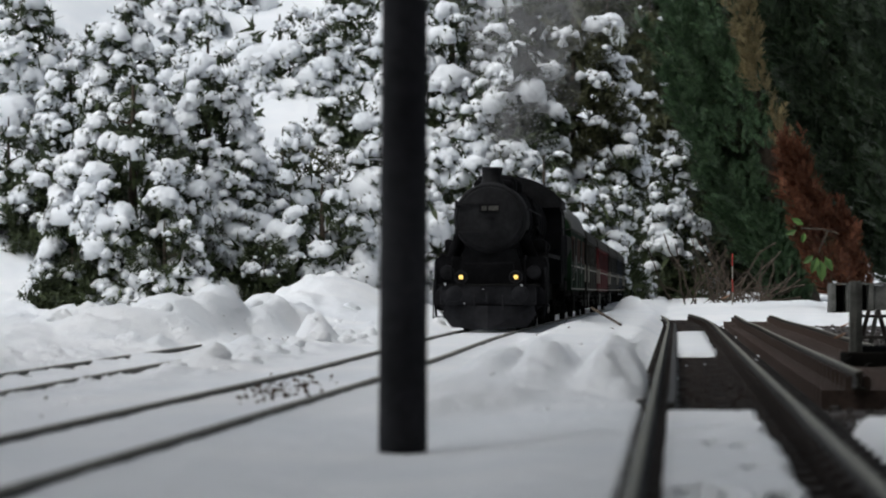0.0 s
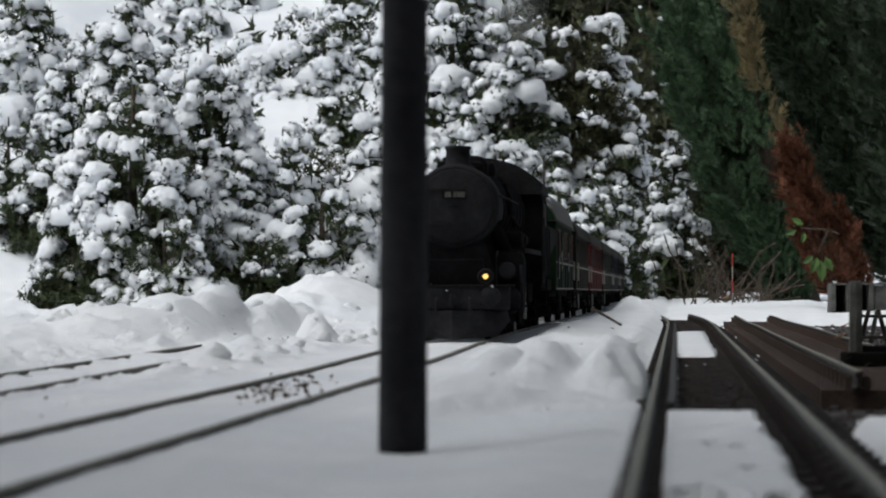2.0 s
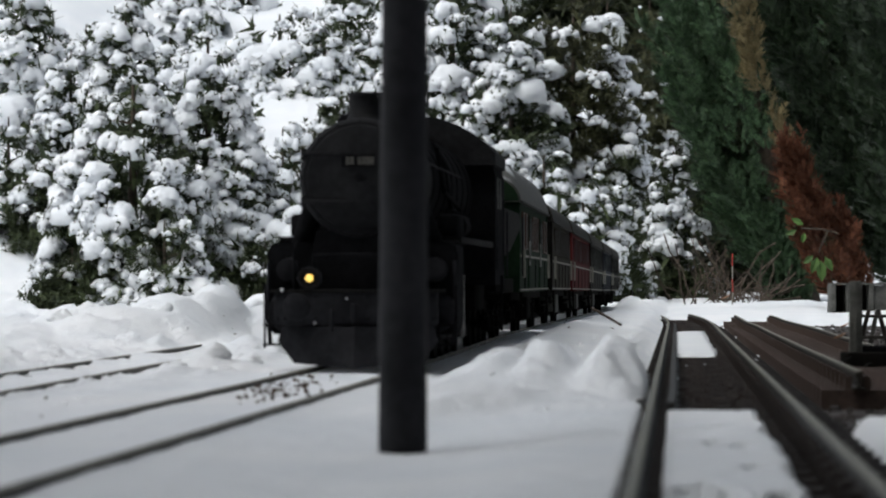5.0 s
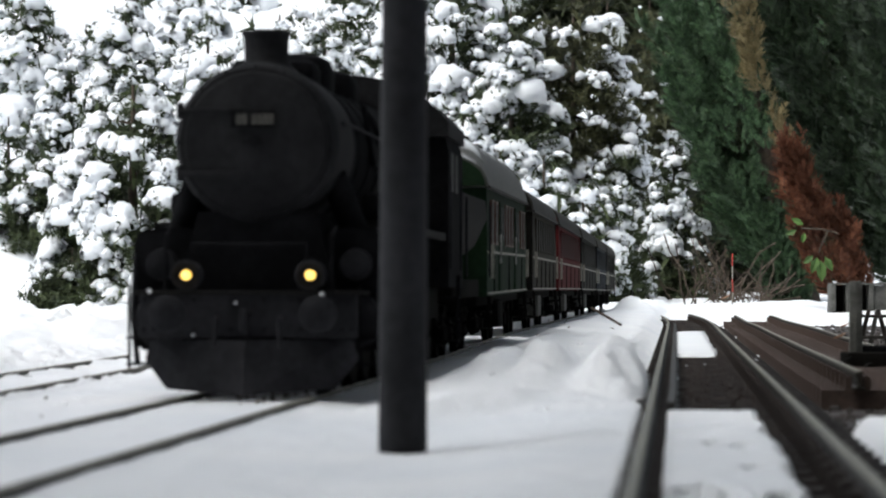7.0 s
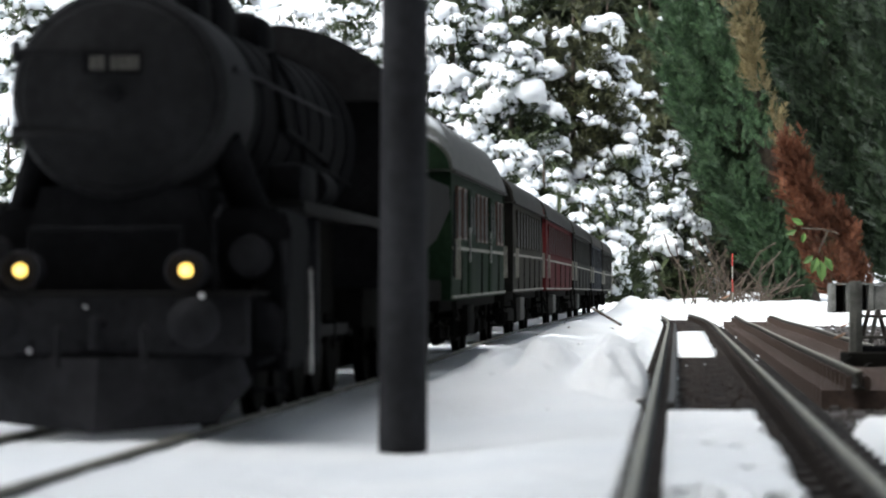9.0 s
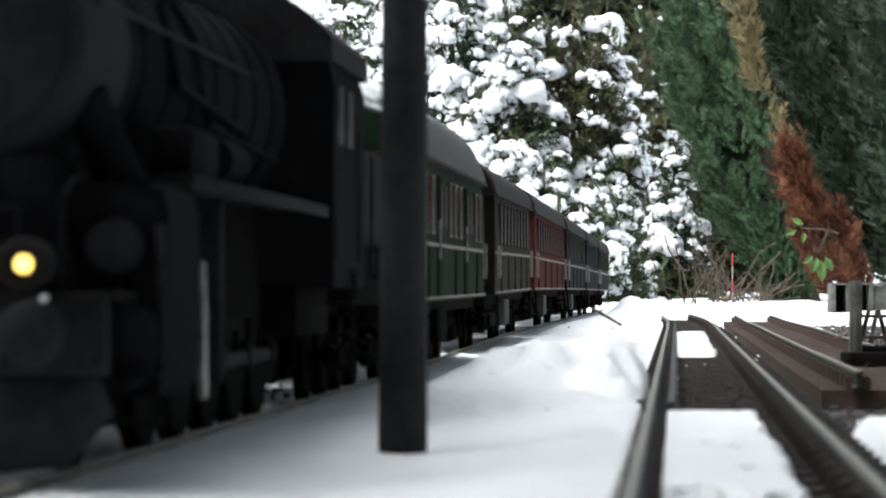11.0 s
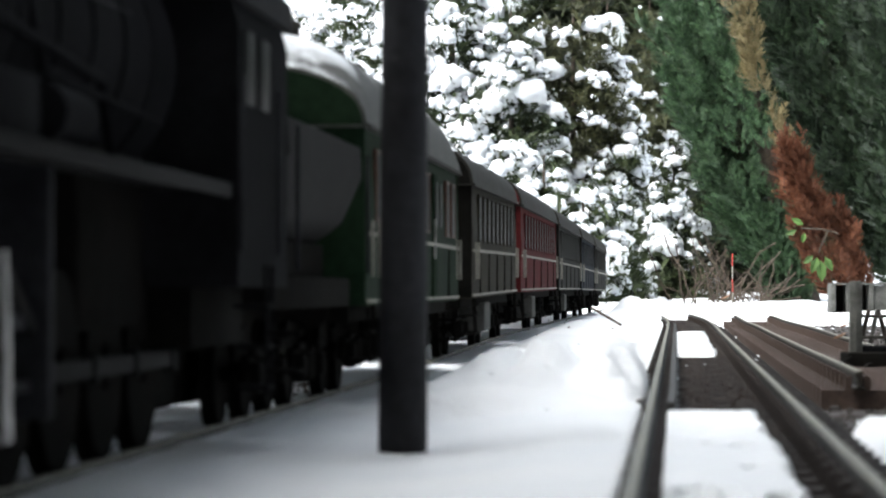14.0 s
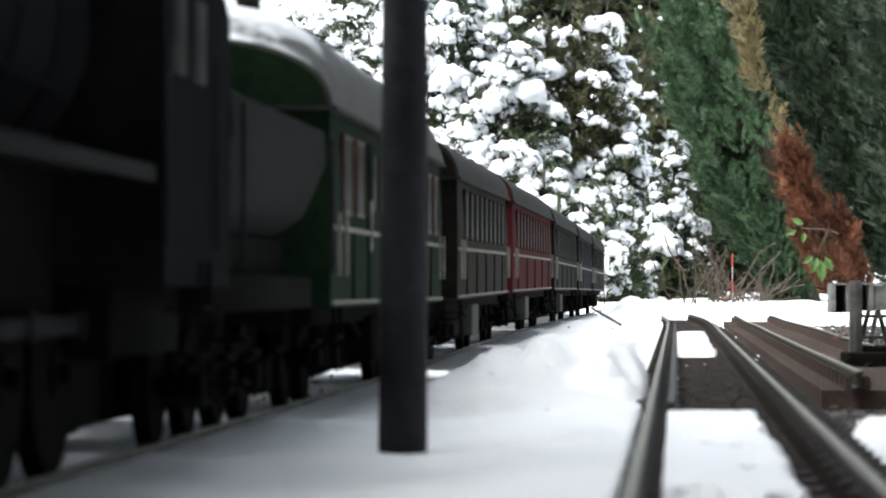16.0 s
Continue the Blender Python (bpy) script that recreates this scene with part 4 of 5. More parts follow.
def lump(seed, sub=2):
    """A soft lump of snow, flat below."""
    bm = bmesh.new()
    bmesh.ops.create_icosphere(bm, subdivisions=sub, radius=1.0)
    r = random.Random(seed)
    o = Vector((r.random() * 9, r.random() * 9, r.random() * 9))
    for p in bm.verts:
        k = 1 + 0.42 * noise.noise(p.co * 1.3 + o) + 0.2 * noise.noise(p.co * 3.1 + o)
        p.co = p.co * k
        p.co.z *= 0.85 if p.co.z > 0 else 0.40
    bm.verts.index_update()
    v = np.array([p.co[:] for p in bm.verts])
    f = np.array([[q.index for q in t.verts] for t in bm.faces])
    bm.free()
    return v, f


def snow_cap(seed, rings=6, seg=20):
    """A pad of snow moulded over a bough: domed, lobed at its rim, holed where twigs poke out; unit radius, z up."""
    r = random.Random(seed)
    o = Vector((r.random() * 40, r.random() * 40, r.random() * 40))
    v, f = [(0.0, 0.0, 0.62)], []
    for k in range(1, rings + 2):
        q = min(k, rings) / rings
        for i in range(seg):
            a = 2 * math.pi * i / seg
            c = Vector((math.cos(a), math.sin(a), 0))
            rim = 0.88 + 0.34 * noise.noise(c * 1.3 + o) + 0.36 * noise.noise(c * 3.4 + o)
            p = c * q * (1 + (rim - 1) * q)
            z = 0.62 * (1 - q * q) - 0.30 * q ** 4 + 0.20 * noise.noise(p * 2.6 + o) + 0.12 * noise.noise(p * 6.0 + o)
            if k > rings:
                p, z = p * 0.80, z - 0.16
            v.append((p.x, p.y, z))
    for i in range(seg):
        f.append((0, 1 + i, 1 + (i + 1) % seg))
    for k in range(rings):
        for i in range(seg):
            a, b = 1 + k * seg + i, 1 + k * seg + (i + 1) % seg
            c = (Vector(v[a]) + Vector(v[b + seg])) / 2
            if 1 <= k < rings - 1 and noise.noise(c * 3.6 + o * 1.7) > 0.33:
                continue
            f += [(a, a + seg, b + seg), (a, b + seg, b)]
    return np.array(v), np.array(f)


TUFTS = [needle_tuft(i, 15) for i in range(6)]
LUMPS = [lump(i) for i in range(8)]
CRUMBS = [lump(i + 20, 1) for i in range(6)]
CAPS = [snow_cap(i, 3, 11) for i in range(14)]
SMALL_CAPS = [snow_cap(i + 50, 2, 8) for i in range(8)]


def conifer_meshes(seed, height, radius, snow, power, bough, rough, green):
    """A crown of rounded boughs in tiers; each bristles with twigs and carries a pad of snow on its upper side."""
    r = np.random.default_rng(seed)
    radius *= 1.12
    power *= 0.86
    nb = int(min(230, max(10, 0.95 * math.pi * radius * height / (1.30 * bough) ** 2)))
    h = np.clip(1 - np.sqrt((np.arange(nb) + r.uniform(0, 1, nb)) / nb), 0, 0.97)
    a = np.arange(nb) * 2.399963 + r.normal(size=nb) * 0.35
    back = (np.sin(a) > 0.25) & (r.uniform(size=nb) < 0.65)
    h, a = h[~back], a[~back]
    nb = len(h)
    off = Vector((seed * 3.1, 0, 0))
    lob = np.array([noise.noise(Vector((math.cos(q) * 1.6, math.sin(q) * 1.6, k * 5)) + off) for q, k in zip(a, h)])
    rb = bough * np.exp(r.normal(size=nb) * 0.24) * (0.72 + 0.42 * (1 - h))
    rad = np.maximum(0.0, radius * ((1 - h) ** power) * (1 + rough * lob) - rb * 0.55)
    out = np.stack([np.cos(a), np.sin(a), np.zeros(nb)], 1)
    c = out * rad[:, None]
    c[:, 2] = np.maximum(h * height - rb * 0.4, rb * 0.45)
    up = np.tile([0.0, 0.0, 0.95], (nb, 1)) + out * 0.50 + r.normal(size=(nb, 3)) * 0.10
    up /= np.linalg.norm(up, axis=1, keepdims=True)
    # twigs over each bough and hanging from its outer side
    per = 14 if snow > 0.7 else 28
    o2, r2 = np.repeat(out, per, 0), np.repeat(rb, per)
    nrm = r.normal(size=(nb * per, 3)) + o2 * 0.9 + np.array([0, 0, 0.05])
    nrm /= np.linalg.norm(nrm, axis=1, keepdims=True)
    p = np.repeat(c, per, 0) + nrm * r2[:, None] * np.array([0.95, 0.95, 0.62])
    p[:, 2] -= 0.22 * r2 * np.maximum(0, (nrm * o2).sum(1))
    d = nrm * 0.8 + o2 * 0.35 + np.array([0, 0, 0.15]) + r.normal(size=p.shape) * 0.25
    ups = np.tile([0.0, 0.0, 1.0], (len(p), 1)) + r.normal(size=p.shape) * 0.2
    P, D, U, S = [p], [d], [ups], [r.uniform(0.42, 0.72, len(p)) * r2]
    for k, g, step in ((0.85, 0.90, 4), (0.5, 1.6, 7)):
        q = p[::step].copy()
        q[:, :2] *= k
        P.append(q), D.append(d[::step]), U.append(ups[::step]), S.append(r.uniform(0.8, 1.3, len(q)) * r2[::step] * g)
    P = np.concatenate(P)
    P[:, 2] = np.maximum(P[:, 2], 0.004)
    v, f = scatter(TUFTS, P, np.concatenate(D), np.concatenate(U), np.concatenate(S), r)
    leaves = tri_mesh(v, f, green)
    # pads of snow: thick on the upper boughs, thin and broken near the ground
    patch = np.array([noise.noise(Vector(q) * (0.30 / bough) + off) for q in c])
    cover = snow - 0.20 + 0.95 * patch - 1.5 * np.maximum(0, 0.26 - h) + r.normal(size=nb) * 0.10
    keep = cover > 0.42
    knobs = 6
    ck, uk, rk, ok = (np.repeat(g[keep], knobs, 0) for g in (c, up, rb, out))
    side = r.normal(size=ck.shape)
    side -= (side * uk).sum(1, keepdims=True) * uk
    side /= np.linalg.norm(side, axis=1, keepdims=True)
    lean = np.sqrt(r.uniform(0, 1, len(ck))) * 0.80
    ax = uk * np.sqrt(1 - lean[:, None] ** 2) + side * lean[:, None]
    q = ck + ax * (rk[:, None] * np.array([0.72, 0.72, 0.48]))
    k = rk * np.repeat(np.clip(0.31 + 0.20 * cover[keep], 0.32, 0.58), knobs) * np.exp(r.normal(size=len(ck)) * 0.26)
    V, Fc = scatter(CAPS, q, ax * 0.6 + np.array([0, 0, 0.6]) + ok * 0.15, r.normal(size=q.shape), np.stack([k * 1.32, k * 1.15, k * 0.95], 1), r)
    # small pads on the outer twigs
    want = np.repeat(cover, per) + r.normal(size=len(p)) * 0.22 + 0.35 * nrm[:, 2] > 0.72
    want &= r.uniform(size=len(p)) < 0.55
    q = p[want] + np.array([0, 0, 1.0]) * (r2[want] * 0.14)[:, None] + nrm[want] * (r2[want] * 0.10)[:, None]
    k = r2[want] * r.uniform(0.14, 0.36, len(q))
    ax = np.tile([0.0, 0.0, 0.8], (len(q), 1)) + nrm[want] * 0.6
    V2, F2 = scatter(SMALL_CAPS, q, ax, r.normal(size=q.shape), np.stack([k * 1.15, k, k * 1.1], 1), r)
    return leaves, tri_mesh(np.concatenate([V, V2]), np.concatenate([Fc, F2 + len(V)]), M_SNOW, True)


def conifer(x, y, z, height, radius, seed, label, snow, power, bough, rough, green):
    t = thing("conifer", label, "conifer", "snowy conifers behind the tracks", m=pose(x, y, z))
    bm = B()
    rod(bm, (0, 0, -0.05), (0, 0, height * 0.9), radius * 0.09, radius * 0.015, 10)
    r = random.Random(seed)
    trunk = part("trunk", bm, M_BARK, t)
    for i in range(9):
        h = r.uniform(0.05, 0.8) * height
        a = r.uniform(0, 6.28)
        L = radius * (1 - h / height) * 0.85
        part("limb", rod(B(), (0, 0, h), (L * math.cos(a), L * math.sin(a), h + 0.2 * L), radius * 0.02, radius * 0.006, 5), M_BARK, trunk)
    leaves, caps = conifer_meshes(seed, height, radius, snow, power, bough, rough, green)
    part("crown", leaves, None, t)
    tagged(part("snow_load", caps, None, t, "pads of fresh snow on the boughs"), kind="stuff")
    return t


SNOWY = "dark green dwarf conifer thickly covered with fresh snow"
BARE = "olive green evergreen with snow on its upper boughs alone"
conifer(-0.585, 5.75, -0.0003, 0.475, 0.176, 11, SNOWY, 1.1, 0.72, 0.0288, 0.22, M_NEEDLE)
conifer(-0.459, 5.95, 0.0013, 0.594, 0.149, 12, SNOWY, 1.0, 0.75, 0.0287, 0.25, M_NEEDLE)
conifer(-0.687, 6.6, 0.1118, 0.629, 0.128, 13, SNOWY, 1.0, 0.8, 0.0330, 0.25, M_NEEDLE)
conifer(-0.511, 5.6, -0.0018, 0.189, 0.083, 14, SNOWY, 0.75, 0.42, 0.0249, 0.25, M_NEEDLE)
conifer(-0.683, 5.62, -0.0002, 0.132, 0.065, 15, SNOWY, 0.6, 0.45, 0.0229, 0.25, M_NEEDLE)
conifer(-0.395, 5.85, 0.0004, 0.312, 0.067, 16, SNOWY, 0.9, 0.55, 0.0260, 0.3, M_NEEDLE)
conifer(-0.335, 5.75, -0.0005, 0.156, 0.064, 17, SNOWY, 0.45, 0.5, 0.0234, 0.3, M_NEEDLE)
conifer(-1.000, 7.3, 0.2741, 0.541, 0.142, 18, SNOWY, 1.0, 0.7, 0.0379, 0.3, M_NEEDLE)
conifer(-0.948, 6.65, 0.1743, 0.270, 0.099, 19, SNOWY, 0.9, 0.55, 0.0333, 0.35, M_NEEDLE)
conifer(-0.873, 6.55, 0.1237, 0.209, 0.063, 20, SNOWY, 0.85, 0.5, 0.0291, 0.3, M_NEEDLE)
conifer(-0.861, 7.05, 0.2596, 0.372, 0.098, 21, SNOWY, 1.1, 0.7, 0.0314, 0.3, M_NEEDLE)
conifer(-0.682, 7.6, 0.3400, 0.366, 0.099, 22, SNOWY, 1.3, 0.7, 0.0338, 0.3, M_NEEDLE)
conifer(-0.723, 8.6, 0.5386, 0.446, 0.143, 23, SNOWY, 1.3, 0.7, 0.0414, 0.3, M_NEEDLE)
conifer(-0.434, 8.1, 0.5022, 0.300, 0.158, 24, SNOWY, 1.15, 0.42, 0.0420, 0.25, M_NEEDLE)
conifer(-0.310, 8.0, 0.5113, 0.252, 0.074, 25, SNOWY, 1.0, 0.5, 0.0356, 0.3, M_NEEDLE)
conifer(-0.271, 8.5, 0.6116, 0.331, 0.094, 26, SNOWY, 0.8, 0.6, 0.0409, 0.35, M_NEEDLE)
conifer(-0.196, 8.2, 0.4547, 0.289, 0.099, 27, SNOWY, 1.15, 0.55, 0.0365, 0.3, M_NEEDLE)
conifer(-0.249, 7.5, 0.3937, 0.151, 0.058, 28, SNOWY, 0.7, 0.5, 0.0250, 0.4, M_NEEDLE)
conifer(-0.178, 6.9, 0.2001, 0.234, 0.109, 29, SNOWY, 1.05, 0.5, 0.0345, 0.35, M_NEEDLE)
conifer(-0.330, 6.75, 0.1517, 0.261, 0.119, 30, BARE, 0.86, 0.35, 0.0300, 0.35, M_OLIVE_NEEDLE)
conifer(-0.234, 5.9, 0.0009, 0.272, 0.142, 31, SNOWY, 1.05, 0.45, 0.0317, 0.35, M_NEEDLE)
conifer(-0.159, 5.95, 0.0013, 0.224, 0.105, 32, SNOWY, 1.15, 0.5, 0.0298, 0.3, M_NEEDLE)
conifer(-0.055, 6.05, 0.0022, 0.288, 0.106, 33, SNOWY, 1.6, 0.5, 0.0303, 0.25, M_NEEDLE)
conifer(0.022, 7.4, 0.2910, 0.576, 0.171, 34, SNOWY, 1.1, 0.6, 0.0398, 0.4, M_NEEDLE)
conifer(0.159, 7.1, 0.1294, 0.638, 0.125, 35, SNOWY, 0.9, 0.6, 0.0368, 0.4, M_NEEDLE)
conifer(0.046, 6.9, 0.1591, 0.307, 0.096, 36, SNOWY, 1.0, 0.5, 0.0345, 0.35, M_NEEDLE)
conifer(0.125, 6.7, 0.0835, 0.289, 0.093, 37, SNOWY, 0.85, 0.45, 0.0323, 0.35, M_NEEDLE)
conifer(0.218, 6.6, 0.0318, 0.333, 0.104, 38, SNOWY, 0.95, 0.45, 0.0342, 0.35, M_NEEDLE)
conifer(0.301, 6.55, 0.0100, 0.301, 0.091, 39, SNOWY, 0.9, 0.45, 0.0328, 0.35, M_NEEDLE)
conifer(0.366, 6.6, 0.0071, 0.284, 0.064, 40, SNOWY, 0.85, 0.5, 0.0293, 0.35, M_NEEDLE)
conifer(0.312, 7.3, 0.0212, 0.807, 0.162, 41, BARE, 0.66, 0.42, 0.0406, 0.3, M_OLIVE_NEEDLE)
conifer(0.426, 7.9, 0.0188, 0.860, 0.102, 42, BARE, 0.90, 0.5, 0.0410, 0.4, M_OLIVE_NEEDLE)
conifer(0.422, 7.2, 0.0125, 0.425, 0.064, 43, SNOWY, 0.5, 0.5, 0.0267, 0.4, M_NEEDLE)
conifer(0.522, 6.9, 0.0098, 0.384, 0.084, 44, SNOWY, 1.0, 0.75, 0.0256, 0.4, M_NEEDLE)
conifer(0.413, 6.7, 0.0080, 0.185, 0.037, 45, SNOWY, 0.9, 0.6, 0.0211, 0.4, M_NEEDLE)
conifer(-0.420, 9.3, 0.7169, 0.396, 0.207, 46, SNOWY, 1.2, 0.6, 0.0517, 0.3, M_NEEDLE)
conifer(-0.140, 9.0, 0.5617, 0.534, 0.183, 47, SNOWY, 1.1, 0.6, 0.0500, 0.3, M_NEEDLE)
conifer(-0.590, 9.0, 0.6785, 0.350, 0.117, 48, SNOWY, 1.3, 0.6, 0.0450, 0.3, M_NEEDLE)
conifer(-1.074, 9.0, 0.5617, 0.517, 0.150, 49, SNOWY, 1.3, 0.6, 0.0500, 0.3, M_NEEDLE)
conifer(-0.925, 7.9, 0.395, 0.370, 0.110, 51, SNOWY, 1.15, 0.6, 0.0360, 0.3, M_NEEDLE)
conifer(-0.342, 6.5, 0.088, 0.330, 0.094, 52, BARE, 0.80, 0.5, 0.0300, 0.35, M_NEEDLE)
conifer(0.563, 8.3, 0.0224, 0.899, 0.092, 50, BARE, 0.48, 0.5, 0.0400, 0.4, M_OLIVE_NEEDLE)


def fan(seed, n=8):
    """A narrow feathery spray of scale leaves, unit length along z."""
    r = np.random.default_rng(seed)
    v, f = [], []
    for i in range(n):
        t = i / n
        for s in (-1, 1):
            b = np.array([0, r.normal() * 0.03, t * 0.9 - 0.1])
            L = (0.26 * (1 - t) + 0.12) * r.uniform(0.7, 1.25)
            d = np.array([s * 0.62, r.normal() * 0.35, 0.8])
            d /= np.linalg.norm(d)
            w = np.cross(d, [0, 1, 0]) * 0.046
            k = len(v)
            v += [b - w, b + w, b + d * L]
            f += [(k, k + 1, k + 2)]
    return np.array(v), np.array(f)


FANS = [fan(i) for i in range(6)]


def hedge_mesh(seed, base, top, r0, r1, count, size, material, mid=0.0, protos=None, plume=0.16, taper=9.0):
    """Plumes of sprays over a leaning column from base to top, with dark gaps between the plumes."""
    r = np.random.default_rng(seed)
    b, t = np.array(base), np.array(top)
    per = 46
    n = max(6, count // per)
    h = r.uniform(-0.05, 1, n)
    a = r.uniform(0, 2 * np.pi, n)
    rad = (r0 + (r1 - r0) * h + mid * 4 * h * (1 - h)) * np.sqrt(r.uniform(0.50, 1, n)) * r.uniform(0.82, 1.08, n) * np.clip(0.1 + taper * h, 0.05, 1)
    out = np.stack([np.cos(a), np.sin(a), np.zeros(n)], 1)
    root = b + (t - b) * h[:, None] + out * rad[:, None]
    axis = out * 0.24 + (t - b) / np.linalg.norm(t - b) * 0.9 + r.normal(size=(n, 3)) * 0.12
    axis /= np.linalg.norm(axis, axis=1, keepdims=True)
    length = r.uniform(0.6, 1.2, n) * plume
    s = r.uniform(0, 1, (n, per))
    q = r.normal(size=(n, per, 3))
    q -= (q * axis[:, None]).sum(2, keepdims=True) * axis[:, None]
    q /= np.linalg.norm(q, axis=2, keepdims=True)
    width = 0.16 * length[:, None] * (1 - s) ** 0.7 * np.minimum(1, 0.3 + s * 3)
    p = root[:, None] + axis[:, None] * (length[:, None] * s)[..., None] + q * width[..., None]
    d = axis[:, None] * 0.9 + q * 0.65 + r.normal(size=q.shape) * 0.15
    p, d, q = p.reshape(-1, 3), d.reshape(-1, 3), q.reshape(-1, 3)
    v, f = scatter(protos or FANS, p, d, q + r.normal(size=q.shape) * 0.4, r.uniform(0.6, 1.3, len(p)) * size, r)
    return tri_mesh(v, f, material)


def hedge(label, pieces, trunk):
    t = thing("thuja", label, "thuja hedge", "thujas beside the tracks")
    bm = B()
    rod(bm, trunk[0], trunk[1], 0.03, 0.012, 10)
    part("trunk", bm, M_BARK, t)
    for name, text, args in pieces:
        part(name, hedge_mesh(*args), None, t, text)


def build_hedges():
    hedge("tall blue-green thuja leaning over the track", [
        ("foliage", "", (1, (0.7699, 6.695, 0.0006), (0.605, 6.695, 0.8251), 0.19, 0.12, 15000, 0.034, M_THUJA, 0.0, None, 0.17, 2.5)),
        # inner sprays carry the crown's own shade in their darker green
        ("inner_foliage", "", (8, (0.7916, 6.829, -0.0002), (0.6336, 6.829, 0.8407), 0.15, 0.09, 2200, 0.05, M_NEEDLE_SHADE, 0.0, None, 0.16, 2.3)),
    ], ((0.8009, 6.695, 0.0068), (0.6026, 6.695, 0.7507)))
    hedge("deep green thuja with bronze edge and rust-brown dead lower side", [
        ("foliage", "", (2, (0.905, 5.624, -0.0085), (0.622, 5.624, 0.7205), 0.085, 0.115, 15000, 0.026, M_THUJA_D, 0.01)),
        ("inner_foliage", "", (9, (0.935, 5.758, -0.0097), (0.660, 5.758, 0.7367), 0.07, 0.10, 2400, 0.05, M_NEEDLE_SHADE, 0.01)),
        ("bronze_foliage", "bronze-yellow winter foliage", (3, (0.566, 5.53, 0.440), (0.512, 5.53, 0.640), 0.012, 0.020, 1900, 0.015, M_GOLD, 0.004, None, 0.055)),
        ("bronze_foliage", "bronze-yellow winter foliage", (13, (0.640, 5.53, 0.245), (0.566, 5.53, 0.440), 0.004, 0.010, 1100, 0.013, M_GOLD, 0.003, None, 0.045)),
        ("dead_foliage", "rust-brown dead foliage", (4, (0.740, 5.50, 0.012), (0.632, 5.50, 0.270), 0.060, 0.004, 5200, 0.018, M_DEAD, 0.0, None, 0.065)),
    ], ((0.9127, 5.758, -0.0097), (0.7208, 5.758, 0.6514)))
    hedge("dark green thuja at the edge of the hedge", [
        ("foliage", "", (5, (0.8587, 4.954, -0.0025), (0.7486, 4.954, 0.6213), 0.09, 0.09, 8000, 0.026, M_THUJA_D, 0.01)),
    ], ((0.8587, 4.954, -0.0025), (0.7395, 4.954, 0.5663)))
    # shady evergreen growth that closes the view behind the conifers
    bushes = thing("evergreen_thicket", "dark evergreen thicket behind the conifers", "thicket", kind="stuff")
    for k, (x, y, half) in enumerate([(0.375, 9.37, 0.26), (0.653, 9.64, 0.26), (0.828, 8.84, 0.25), (0.139, 9.91, 0.30), (-0.201, 10.44, 0.30), (1.009, 8.57, 0.30)]):
        part("foliage", hedge_mesh(20 + k, (x, y, 0.02), (x, y, 1.3), half, half, 1500, 0.10, M_NEEDLE_SHADE, 0.0, TUFTS), None, bushes)


def build_shading_house():
    """An unseen house, added behind the camera to keep the sky's light from the tracks."""
    w = thing("added_shading_wall", "unseen plain rendered wall added to shade the tracks", "wall", kind="structure")
    bm = B()
    box(bm, (0.3, -0.95, 1.5), (9.0, 0.3, 3.2), 0.01)
    part("wall", bm, M_WALL, w)
    bm = B()
    box(bm, (0.3, -0.55, 3.14), (9.4, 1.5, 0.08), 0.01)
    part("shading_eaves", bm, M_BARK, w)


def build_shading_hedge():
    """The hedge carried on unseen past the camera, added to shade the train's side."""
    for k, y in enumerate((3.7, 2.9, 2.1, 1.3, 0.5, -0.3)):
        x = 0.62 + 0.145 * max(y, 0.0) + 0.10 * (k % 2)
        hedge("tall deep green thuja added out of view to shade the tracks", [
            ("foliage", "", (40 + k, (x, y, -0.02), (x - 0.08, y, 2.4), 0.30, 0.24, 1500, 0.15, M_THUJA_D, 0.06, TUFTS, 0.30)),
        ], ((x, y, -0.02), (x - 0.08, y, 2.2)))


